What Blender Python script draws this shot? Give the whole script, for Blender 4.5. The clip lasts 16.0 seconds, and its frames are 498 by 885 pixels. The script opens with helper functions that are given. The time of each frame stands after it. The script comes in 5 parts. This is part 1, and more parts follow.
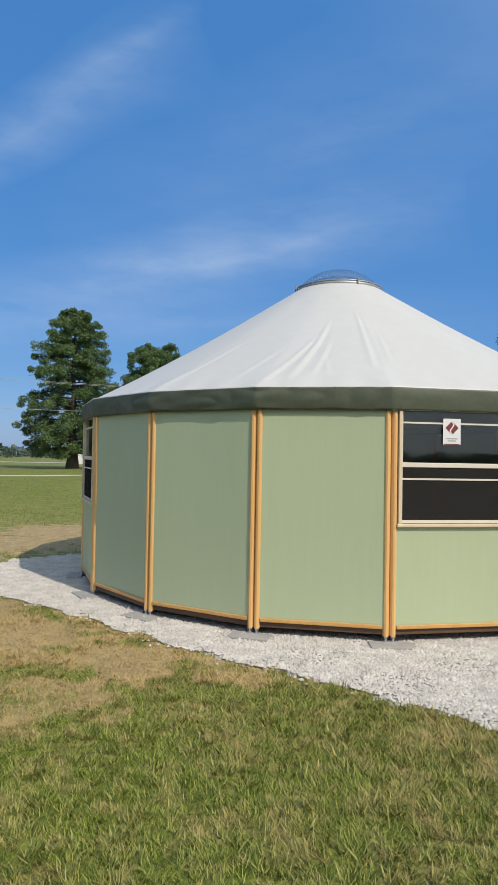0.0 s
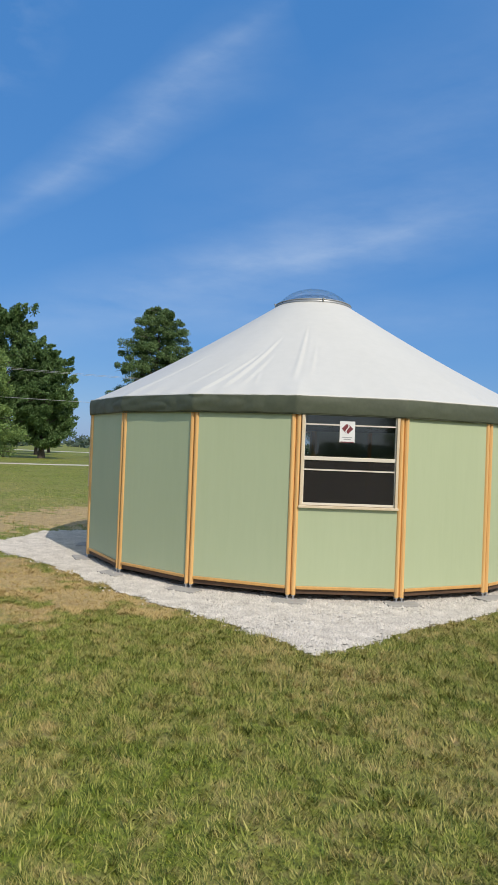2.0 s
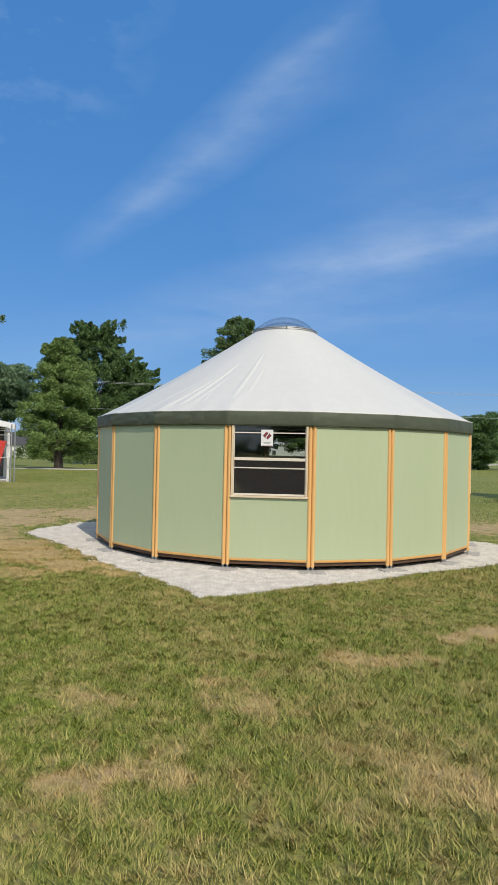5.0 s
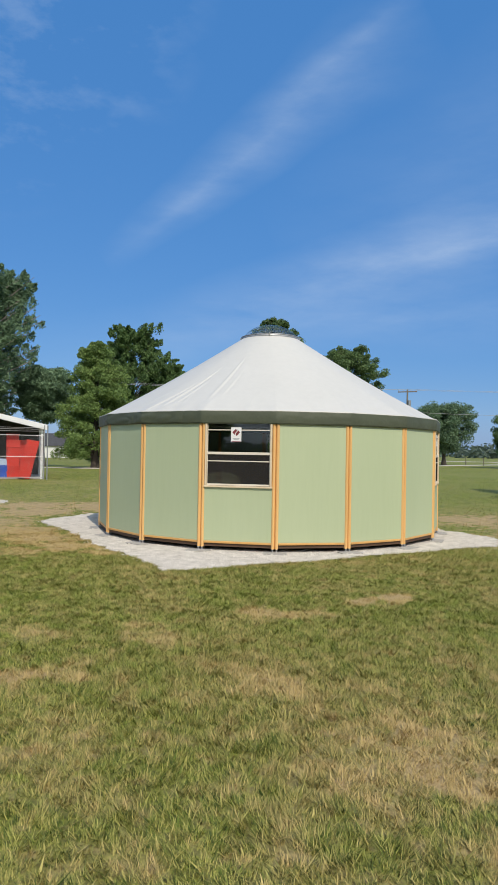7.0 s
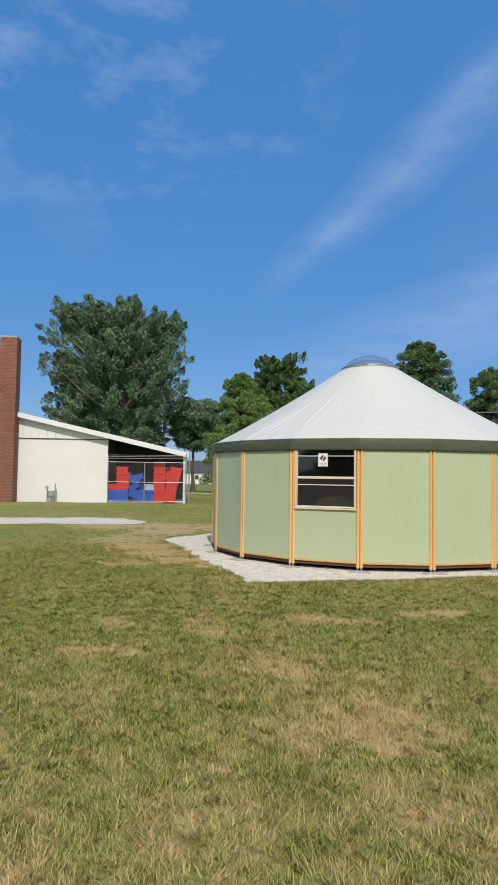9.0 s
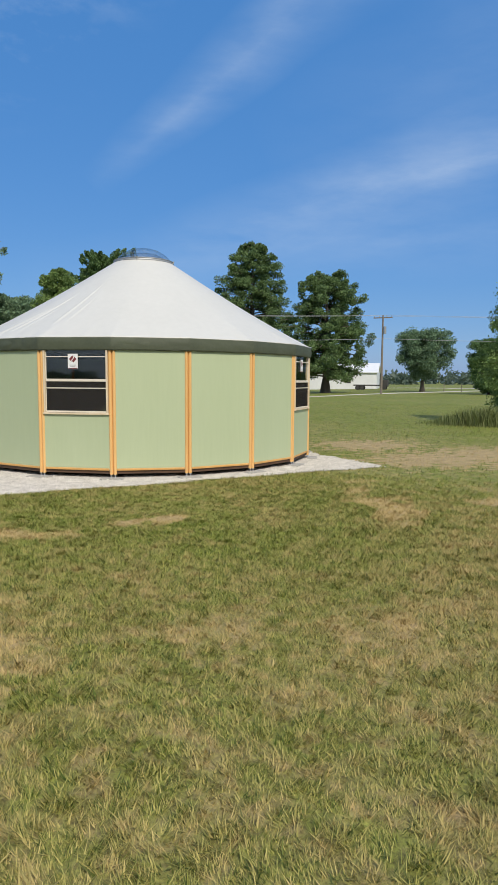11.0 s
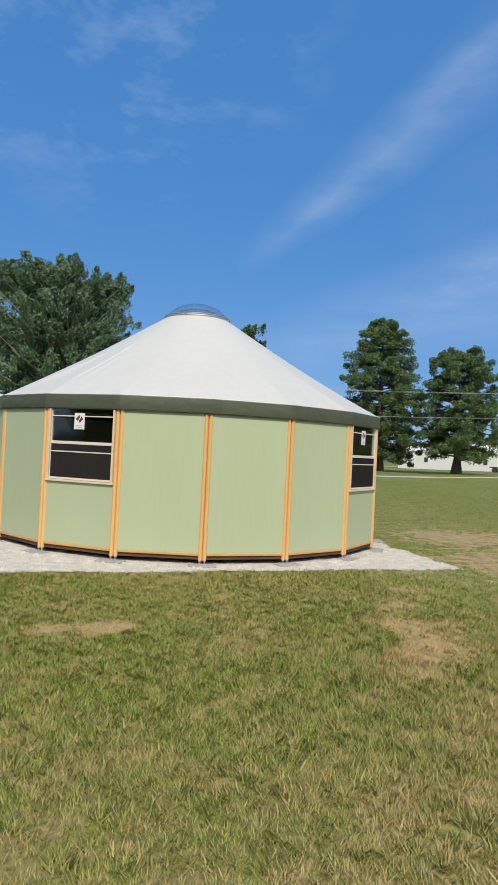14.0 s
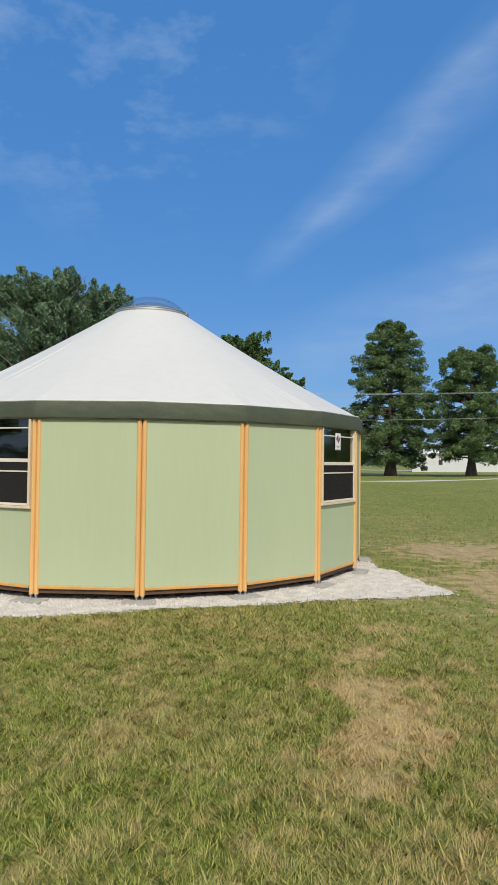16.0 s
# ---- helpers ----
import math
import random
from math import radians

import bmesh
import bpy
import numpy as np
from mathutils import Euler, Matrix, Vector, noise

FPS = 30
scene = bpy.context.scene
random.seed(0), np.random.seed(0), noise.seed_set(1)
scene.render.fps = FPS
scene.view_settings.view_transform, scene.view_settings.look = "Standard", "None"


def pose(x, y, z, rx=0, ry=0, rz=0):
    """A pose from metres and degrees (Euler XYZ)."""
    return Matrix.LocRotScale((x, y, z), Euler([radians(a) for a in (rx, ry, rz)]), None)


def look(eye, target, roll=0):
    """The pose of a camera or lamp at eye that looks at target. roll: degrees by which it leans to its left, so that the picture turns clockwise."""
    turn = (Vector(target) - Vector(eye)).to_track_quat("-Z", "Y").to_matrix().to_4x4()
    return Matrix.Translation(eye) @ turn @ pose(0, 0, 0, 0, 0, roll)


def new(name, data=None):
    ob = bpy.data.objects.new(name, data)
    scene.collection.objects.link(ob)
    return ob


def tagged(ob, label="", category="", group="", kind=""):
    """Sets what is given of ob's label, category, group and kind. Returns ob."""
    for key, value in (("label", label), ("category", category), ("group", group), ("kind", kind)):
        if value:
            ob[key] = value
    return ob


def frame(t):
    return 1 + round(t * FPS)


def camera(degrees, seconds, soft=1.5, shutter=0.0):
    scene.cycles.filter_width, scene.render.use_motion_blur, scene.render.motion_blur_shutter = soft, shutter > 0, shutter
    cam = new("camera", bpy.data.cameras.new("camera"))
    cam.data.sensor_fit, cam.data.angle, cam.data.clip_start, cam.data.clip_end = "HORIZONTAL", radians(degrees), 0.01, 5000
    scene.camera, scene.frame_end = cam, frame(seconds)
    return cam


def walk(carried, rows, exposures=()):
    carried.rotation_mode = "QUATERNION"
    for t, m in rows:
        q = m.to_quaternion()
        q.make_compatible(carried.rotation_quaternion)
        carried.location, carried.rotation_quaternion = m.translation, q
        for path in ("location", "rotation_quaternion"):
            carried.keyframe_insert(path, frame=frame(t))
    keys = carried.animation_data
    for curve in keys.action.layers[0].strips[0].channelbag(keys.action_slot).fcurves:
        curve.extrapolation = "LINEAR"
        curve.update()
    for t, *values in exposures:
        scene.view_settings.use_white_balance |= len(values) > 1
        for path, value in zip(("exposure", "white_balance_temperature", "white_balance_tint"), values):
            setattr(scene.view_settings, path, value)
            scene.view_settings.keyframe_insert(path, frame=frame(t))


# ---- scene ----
cam = camera(42.7, 16.0, soft=1.1)
PATH = [
    (0, (-0.358, -9.25, 1.609), (-0.552, -7.26, 1.656), 1.0),
    (0.5, (0.079, -9.597, 1.619), (-0.207, -7.619, 1.67), 1.8),
    (1, (0.55, -9.802, 1.588), (0.189, -7.836, 1.657), 1.9),
    (1.5, (1.016, -10.121, 1.614), (0.574, -8.17, 1.64), 1.7),
    (2, (1.479, -10.484, 1.625), (1.018, -8.538, 1.65), 2.2),
    (2.5, (1.929, -10.73, 1.615), (1.433, -8.793, 1.649), 1.6),
    (3, (2.375, -11.003, 1.645), (1.766, -9.098, 1.637), 0.9),
    (3.5, (2.817, -11.301, 1.66), (2.219, -9.392, 1.674), 1.4),
    (4, (3.259, -11.491, 1.642), (2.6, -9.603, 1.663), 0.8),
    (4.5, (3.656, -11.661, 1.649), (2.903, -9.808, 1.638), 0.7),
    (5, (4.042, -11.892, 1.666), (3.3, -10.035, 1.696), 1.2),
    (5.2, (4.157, -11.972, 1.671), (3.419, -10.114, 1.713), 1.4),
    (7.3, (5.761, -12.586, 1.598), (4.827, -10.817, 1.618), 0.7),
    (7.5, (5.911, -12.626, 1.607), (4.842, -10.936, 1.632), 0.8),
    (8, (6.228, -12.745, 1.589), (5.094, -11.112, 1.81), -0.0),
    (8.5, (6.546, -12.85, 1.608), (5.343, -11.262, 1.789), 0.9),
    (9, (6.915, -12.782, 1.584), (5.654, -11.233, 1.688), 0.8),
    (9.5, (7.19, -12.585, 1.585), (6.142, -10.883, 1.537), 0.5),
    (10, (7.372, -12.176, 1.563), (6.492, -10.395, 1.332), -0.2),
    (10.2, (7.46, -12.06, 1.584), (6.618, -10.265, 1.325), -0.1),
    (12.3, (8.342, -10.386, 1.574), (7.466, -8.588, 1.584), 2.4),
    (12.5, (8.381, -10.233, 1.594), (7.404, -8.489, 1.627), 2.2),
    (13, (8.294, -9.796, 1.552), (7.181, -8.134, 1.586), 2.3),
    (13.5, (8.205, -9.456, 1.571), (7.077, -7.806, 1.623), 3.8),
    (14, (8.187, -9.049, 1.567), (6.984, -7.451, 1.595), 2.8),
    (14.5, (8.136, -8.63, 1.604), (6.821, -7.124, 1.653), 1.1),
    (15, (8.001, -8.201, 1.584), (6.665, -6.714, 1.636), 1.4),
    (15.5, (7.954, -7.76, 1.56), (6.677, -6.221, 1.585), 1.5),
    (16, (7.953, -7.372, 1.6), (6.714, -5.803, 1.656), 0.7),
]
walk(cam, [(t, look(eye, target, roll)) for t, eye, target, roll in PATH],
     exposures=[(0.0, 0.0, 6850, 10), (16.0, 0.0, 6850, 10)])

# ---- light ----
SUN_AZ, SUN_EL = radians(-45), radians(45.5)
sun_way = Vector((math.cos(SUN_AZ) * math.cos(SUN_EL), math.sin(SUN_AZ) * math.cos(SUN_EL), math.sin(SUN_EL)))
world = bpy.data.worlds.new("sky")
scene.world = world
world.use_nodes = True


def unit(bearing, elev):
    b, e = radians(bearing), radians(elev)
    return Vector((math.sin(b) * math.cos(e), math.cos(b) * math.cos(e), math.sin(e)))


def build_sky():
    nt = world.node_tree
    nd, lk = nt.nodes, nt.links
    bg = nd["Background"]
    sky = nd.new("ShaderNodeTexSky")
    sky.sky_type, sky.sun_disc = "NISHITA", False
    sky.sun_elevation, sky.sun_rotation = SUN_EL, radians(90) - SUN_AZ
    sky.air_density, sky.dust_density, sky.ozone_density = 1.0, 0.6, 2.0
    tc = nd.new("ShaderNodeTexCoord")

    def math_node(op, a, b=None, clamp=False):
        m = nd.new("ShaderNodeMath")
        m.operation, m.use_clamp = op, clamp
        for i, v in enumerate((a, b)):
            if v is None:
                continue
            if isinstance(v, (int, float)):
                m.inputs[i].default_value = v
            else:
                lk.new(v, m.inputs[i])
        return m.outputs[0]

    def dot(vec):
        m = nd.new("ShaderNodeVectorMath")
        m.operation = "DOT_PRODUCT"
        m.inputs[1].default_value = vec
        lk.new(tc.outputs["Generated"], m.inputs[0])
        return m.outputs["Value"]

    def noise_tex(scale, detail, stretch=None):
        src = tc.outputs["Generated"]
        if stretch:
            mp = nd.new("ShaderNodeMapping")
            mp.inputs["Rotation"].default_value = stretch[0]
            mp.inputs["Scale"].default_value = stretch[1]
            lk.new(src, mp.inputs["Vector"])
            src = mp.outputs[0]
        n = nd.new("ShaderNodeTexNoise")
        n.inputs["Scale"].default_value, n.inputs["Detail"].default_value = scale, detail
        n.inputs["Roughness"].default_value = 0.6
        lk.new(src, n.inputs["Vector"])
        return n.outputs["Fac"]

    wisp = noise_tex(7.0, 9.0, ((0.3, 0.5, 0.2), (1.0, 1.0, 3.6)))
    broad = noise_tex(3.0, 4.0)
    warp = math_node("MULTIPLY", math_node("SUBTRACT", broad, 0.5), 0.05)
    total = None
    # thin cirrus bands: two directions on the band, half width at either end, half length, strength
    for d0, d1, wide0, wide1, long, amount in (
            (unit(-36, 18.2), unit(-14, 32.6), 0.024, 0.085, 0.27, 0.36),
            (unit(-35, 18.6), unit(-28, 24.2), 0.010, 0.026, 0.09, 0.12),
            (unit(-24, 28.6), unit(-12, 35.0), 0.030, 0.018, 0.13, 0.22),
            (unit(-24, 13.2), unit(2, 19.5), 0.062, 0.075, 0.40, 0.46),
            (unit(-14, 15.6), unit(0, 18.9), 0.018, 0.030, 0.18, 0.10),
            (unit(-10, 23), unit(14, 29), 0.10, 0.20, 0.42, 0.16),
            (unit(-38, 9), unit(10, 12), 0.06, 0.06, 0.50, 0.26)):
        normal = d0.cross(d1).normalized()
        mid = (d0 + d1).normalized()
        along = normal.cross(mid)
        off = math_node("ADD", dot(normal), warp)
        s = math_node("ADD", math_node("MULTIPLY", dot(along), 0.5 / long), 0.5, clamp=True)
        wide = math_node("ADD", math_node("MULTIPLY", s, wide1 - wide0), wide0)
        a = math_node("SUBTRACT", 1.0, math_node("DIVIDE", math_node("ABSOLUTE", off), wide), clamp=True)
        b = math_node("SUBTRACT", 1.0, math_node("DIVIDE", math_node("ABSOLUTE", dot(along)), long), clamp=True)
        front = math_node("GREATER_THAN", dot(mid), 0.0)
        m = math_node("MULTIPLY", math_node("MULTIPLY", a, math_node("POWER", b, 0.6)), front)
        thin = math_node("MULTIPLY", math_node("SUBTRACT", wisp, 0.12), 1.6, clamp=True)
        m = math_node("MULTIPLY", math_node("MULTIPLY", m, thin), amount)
        total = m if total is None else math_node("ADD", total, m, clamp=True)
    # small scattered wisps high in the north-west
    fleck = noise_tex(9.0, 7.0, ((0.0, 0.4, 0.3), (1.0, 1.0, 2.2)))
    near = math_node("MULTIPLY", math_node("SUBTRACT", dot(unit(-52, 36.5)), 0.945), 24.0, clamp=True)
    fm = math_node("MULTIPLY", math_node("MULTIPLY", math_node("SUBTRACT", fleck, 0.49), 3.4, clamp=True), near)
    total = math_node("ADD", total, math_node("MULTIPLY", fm, 0.30), clamp=True)
    mix = nd.new("ShaderNodeMix")
    mix.data_type = "RGBA"
    lk.new(total, mix.inputs["Factor"])
    hsv = nd.new("ShaderNodeHueSaturation")
    hsv.inputs["Saturation"].default_value, hsv.inputs["Value"].default_value = 1.2, 1.15
    lk.new(sky.outputs[0], hsv.inputs["Color"])
    haze = nd.new("ShaderNodeMix")
    haze.data_type = "RGBA"
    haze.inputs["Factor"].default_value = 0.66
    haze.inputs["B"].default_value = (0.60, 2.66, 7.2, 1)
    lk.new(hsv.outputs[0], haze.inputs["A"])
    # the milky glow of a summer sky round the sun
    glow = math_node("POWER", math_node("MAXIMUM", dot(sun_way), 0.0), 1.3)
    veil = nd.new("ShaderNodeMix")
    veil.data_type = "RGBA"
    lk.new(glow, veil.inputs["Factor"]), lk.new(haze.outputs["Result"], veil.inputs["A"])
    veil.inputs["B"].default_value = (7.6, 8.6, 9.6, 1)
    lk.new(veil.outputs["Result"], mix.inputs["A"])
    mix.inputs["B"].default_value = (5.2, 6.6, 8.8, 1)
    lk.new(mix.outputs["Result"], bg.inputs["Color"])
    bg.inputs["Strength"].default_value = 0.10


build_sky()
sun = new("sun", bpy.data.lights.new("sun", "SUN"))
sun.data.energy, sun.data.angle, sun.data.color = 3.15, radians(0.53), (1.0, 0.93, 0.84)
sun.matrix_world = look(sun_way * 60, (0, 0, 0))

# ---- materials ----


def mat(name, base, rough=0.6, second=None, scale=3.0, fine=40.0, amount=0.5, bump=0.0, metal=0.0, stretch=None, jitter=0.0):
    """A two-scale mottled surface in world-size coordinates."""
    m = bpy.data.materials.new(name)
    m.use_nodes = True
    nd, lk = m.node_tree.nodes, m.node_tree.links
    p = nd["Principled BSDF"]
    p.inputs["Roughness"].default_value, p.inputs["Metallic"].default_value = rough, metal
    geo = nd.new("ShaderNodeNewGeometry")
    src = geo.outputs["Position"]
    if stretch:
        mp = nd.new("ShaderNodeMapping")
        mp.inputs["Scale"].default_value = stretch
        lk.new(src, mp.inputs["Vector"])
        src = mp.outputs[0]
    n1, n2 = nd.new("ShaderNodeTexNoise"), nd.new("ShaderNodeTexNoise")
    n1.inputs["Scale"].default_value, n2.inputs["Scale"].default_value = scale, fine
    n1.inputs["Detail"].default_value, n2.inputs["Detail"].default_value = 5.0, 3.0
    lk.new(src, n1.inputs["Vector"]), lk.new(src, n2.inputs["Vector"])
    add = nd.new("ShaderNodeMath")
    add.operation = "MULTIPLY_ADD"
    lk.new(n2.outputs["Fac"], add.inputs[0])
    add.inputs[1].default_value = 0.45
    half = nd.new("ShaderNodeMath")
    half.operation = "MULTIPLY"
    lk.new(n1.outputs["Fac"], half.inputs[0])
    half.inputs[1].default_value = 0.55
    lk.new(half.outputs[0], add.inputs[2])
    ramp = nd.new("ShaderNodeMapRange")
    lk.new(add.outputs[0], ramp.inputs["Value"])
    ramp.inputs["From Min"].default_value, ramp.inputs["From Max"].default_value = 0.5 - 0.25, 0.5 + 0.25
    ramp.inputs["To Max"].default_value = 1.0
    fac = ramp.outputs[0]
    if jitter:
        inf = nd.new("ShaderNodeObjectInfo")
        jm = nd.new("ShaderNodeMath")
        jm.operation = "MULTIPLY_ADD"
        lk.new(inf.outputs["Random"], jm.inputs[0])
        jm.inputs[1].default_value = jitter
        lk.new(fac, jm.inputs[2])
        fac = jm.outputs[0]
    mix = nd.new("ShaderNodeMix")
    mix.data_type = "RGBA"
    other = second or tuple(c * (1 - amount) for c in base)
    mix.inputs["A"].default_value, mix.inputs["B"].default_value = (*other, 1), (*base, 1)
    lk.new(fac, mix.inputs["Factor"])
    lk.new(mix.outputs["Result"], p.inputs["Base Color"])
    rr = nd.new("ShaderNodeMapRange")
    lk.new(n1.outputs["Fac"], rr.inputs["Value"])
    rr.inputs["To Min"].default_value, rr.inputs["To Max"].default_value = min(1, rough + 0.12), max(0.02, rough - 0.12)
    lk.new(rr.outputs[0], p.inputs["Roughness"])
    if bump:
        bp = nd.new("ShaderNodeBump")
        bp.inputs["Strength"].default_value, bp.inputs["Distance"].default_value = bump, 0.01
        lk.new(add.outputs[0], bp.inputs["Height"])
        lk.new(bp.outputs[0], p.inputs["Normal"])
    return m


# dry, bare spots of the lawn: x, y, radius, strength
SPOTS = [(3.84, -5.36, 0.24, 1.0), (3.66, -5.70, 0.22, 0.8), (4.0, -5.22, 0.16, 0.9), (2.98, -6.70, 0.28, 0.62), (3.34, -6.57, 0.24, 0.55), (2.4, -7.9, 0.34, 0.36),
         (2.07, -9.2, 0.24, 0.40), (2.34, -8.95, 0.22, 0.40), (3.73, -8.4, 0.30, 0.35), (1.49, -8.34, 0.30, 0.3), (4.78, -9.22, 0.50, 0.34), (5.1, -8.94, 0.40, 0.34),
         (5.6, -9.84, 0.36, 0.3), (3.1, -9.84, 0.40, 0.26), (5.0, -10.5, 0.40, 0.22), (5.40, -2.65, 0.26, 0.55), (5.86, -3.25, 0.36, 0.7), (6.12, -3.6, 0.36, 0.6), (6.28, -3.95, 0.36, 0.62),
         (6.42, -4.4, 0.32, 0.5), (7.2, -2.67, 0.32, 0.6), (6.05, -7.95, 0.36, 0.3), (6.95, -7.67, 0.32, 0.24), (5.2, -1.65, 0.3, 0.35),
         (5.7, 1.9, 1.5, 0.8), (7.0, 3.2, 1.7, 0.75), (3.7, 4.2, 1.3, 0.85), (8.3, 2.2, 1.4, 0.55), (8.6, 5.2, 1.6, 0.5),
         (-2.8, -3.7, 0.75, 0.85), (-1.8, -4.2, 0.62, 0.8), (-2.1, -5.1, 0.55, 0.5), (-0.9, -4.2, 0.45, 0.6), (-3.9, -3.1, 0.9, 0.75), (-5.4, -2.4, 1.0, 0.7),
         (-5.6, 2.0, 1.3, 1.2), (-6.3, -0.3, 1.0, 1.0), (-5.5, 3.6, 1.4, 1.1), (-4.2, 2.4, 1.0, 0.9), (-8.6, -0.4, 1.2, 0.8), (-7.6, 1.0, 1.2, 0.9)]


def dryness_group():
    g = bpy.data.node_groups.new("dryness", "ShaderNodeTree")
    g.interface.new_socket("Dry", in_out="OUTPUT", socket_type="NodeSocketFloat")
    g.interface.new_socket("Fine", in_out="OUTPUT", socket_type="NodeSocketFloat")
    g.interface.new_socket("Mid", in_out="OUTPUT", socket_type="NodeSocketFloat")
    nd, lk = g.nodes, g.links
    out = nd.new("NodeGroupOutput")
    geo = nd.new("ShaderNodeNewGeometry")
    flat = nd.new("ShaderNodeVectorMath")
    flat.operation = "MULTIPLY"
    flat.inputs[1].default_value = (1, 1, 0)
    lk.new(geo.outputs["Position"], flat.inputs[0])
    total = None
    for sc, lo, hi, amt in ((0.16, 0.43, 0.68, 0.22), (0.75, 0.46, 0.70, 0.26), (3.2, 0.46, 0.70, 0.36), (9.0, 0.48, 0.72, 0.42)):
        n = nd.new("ShaderNodeTexNoise")
        n.inputs["Scale"].default_value, n.inputs["Detail"].default_value = sc, 4.0
        lk.new(flat.outputs[0], n.inputs["Vector"])
        r = nd.new("ShaderNodeMapRange")
        r.inputs["From Min"].default_value, r.inputs["From Max"].default_value, r.inputs["To Max"].default_value = lo, hi, amt
        lk.new(n.outputs["Fac"], r.inputs["Value"])
        if total is None:
            total = r.outputs[0]
        else:
            a = nd.new("ShaderNodeMath")
            lk.new(total, a.inputs[0]), lk.new(r.outputs[0], a.inputs[1])
            total = a.outputs[0]
    # the lawn is lusher north of the yurt
    sep = nd.new("ShaderNodeSeparateXYZ")
    lk.new(flat.outputs[0], sep.inputs[0])
    lush = nd.new("ShaderNodeMapRange")
    lush.inputs["From Min"].default_value, lush.inputs["From Max"].default_value = 2.0, 16.0
    lush.inputs["To Min"].default_value, lush.inputs["To Max"].default_value = 1.0, 0.62
    lk.new(sep.outputs["Y"], lush.inputs["Value"])
    lm = nd.new("ShaderNodeMath")
    lm.operation = "MULTIPLY"
    lk.new(total, lm.inputs[0]), lk.new(lush.outputs[0], lm.inputs[1])
    total = lm.outputs[0]
    # and drier to the south-east, where the mower turned
    se = nd.new("ShaderNodeVectorMath")
    se.operation = "DOT_PRODUCT"
    se.inputs[1].default_value = (0.6, -0.8, 0)
    lk.new(flat.outputs[0], se.inputs[0])
    sr = nd.new("ShaderNodeMapRange")
    sr.inputs["From Min"].default_value, sr.inputs["From Max"].default_value, sr.inputs["To Max"].default_value = 7.0, 11.0, 0.20
    lk.new(se.outputs["Value"], sr.inputs["Value"])
    sa = nd.new("ShaderNodeMath")
    lk.new(total, sa.inputs[0]), lk.new(sr.outputs[0], sa.inputs[1])
    total = sa.outputs[0]
    wob = nd.new("ShaderNodeTexNoise")
    wob.inputs["Scale"].default_value, wob.inputs["Detail"].default_value = 3.6, 7.0
    lk.new(flat.outputs[0], wob.inputs["Vector"])
    for x, y, rad, amt in SPOTS:
        d = nd.new("ShaderNodeVectorMath")
        d.operation = "DISTANCE"
        d.inputs[1].default_value = (x, y, 0)
        lk.new(flat.outputs[0], d.inputs[0])
        w = nd.new("ShaderNodeMath")
        w.operation = "MULTIPLY_ADD"
        lk.new(wob.outputs["Fac"], w.inputs[0])
        w.inputs[1].default_value = -3.4 * rad
        lk.new(d.outputs["Value"], w.inputs[2])
        r = nd.new("ShaderNodeMapRange")
        r.inputs["From Min"].default_value, r.inputs["From Max"].default_value = -rad * 0.55, -rad * 1.15
        r.inputs["To Max"].default_value = amt
        lk.new(w.outputs[0], r.inputs["Value"])
        a = nd.new("ShaderNodeMath")
        lk.new(total, a.inputs[0]), lk.new(r.outputs[0], a.inputs[1])
        total = a.outputs[0]
    mid = nd.new("ShaderNodeTexNoise")
    mid.inputs["Scale"].default_value, mid.inputs["Detail"].default_value, mid.inputs["Roughness"].default_value = 5.0, 7.0, 0.7
    lk.new(flat.outputs[0], mid.inputs["Vector"])
    lk.new(mid.outputs["Fac"], out.inputs["Mid"])
    cl = nd.new("ShaderNodeClamp")
    lk.new(total, cl.inputs["Value"])
    lk.new(cl.outputs[0], out.inputs["Dry"])
    f = nd.new("ShaderNodeTexNoise")
    f.inputs["Scale"].default_value, f.inputs["Detail"].default_value = 34.0, 8.0
    f.inputs["Roughness"].default_value = 0.75
    lk.new(geo.outputs["Position"], f.inputs["Vector"])
    fr = nd.new("ShaderNodeMapRange")
    fr.inputs["From Min"].default_value, fr.inputs["From Max"].default_value = 0.34, 0.66
    lk.new(f.outputs["Fac"], fr.inputs["Value"])
    lk.new(fr.outputs[0], out.inputs["Fine"])
    return g


DRY = dryness_group()


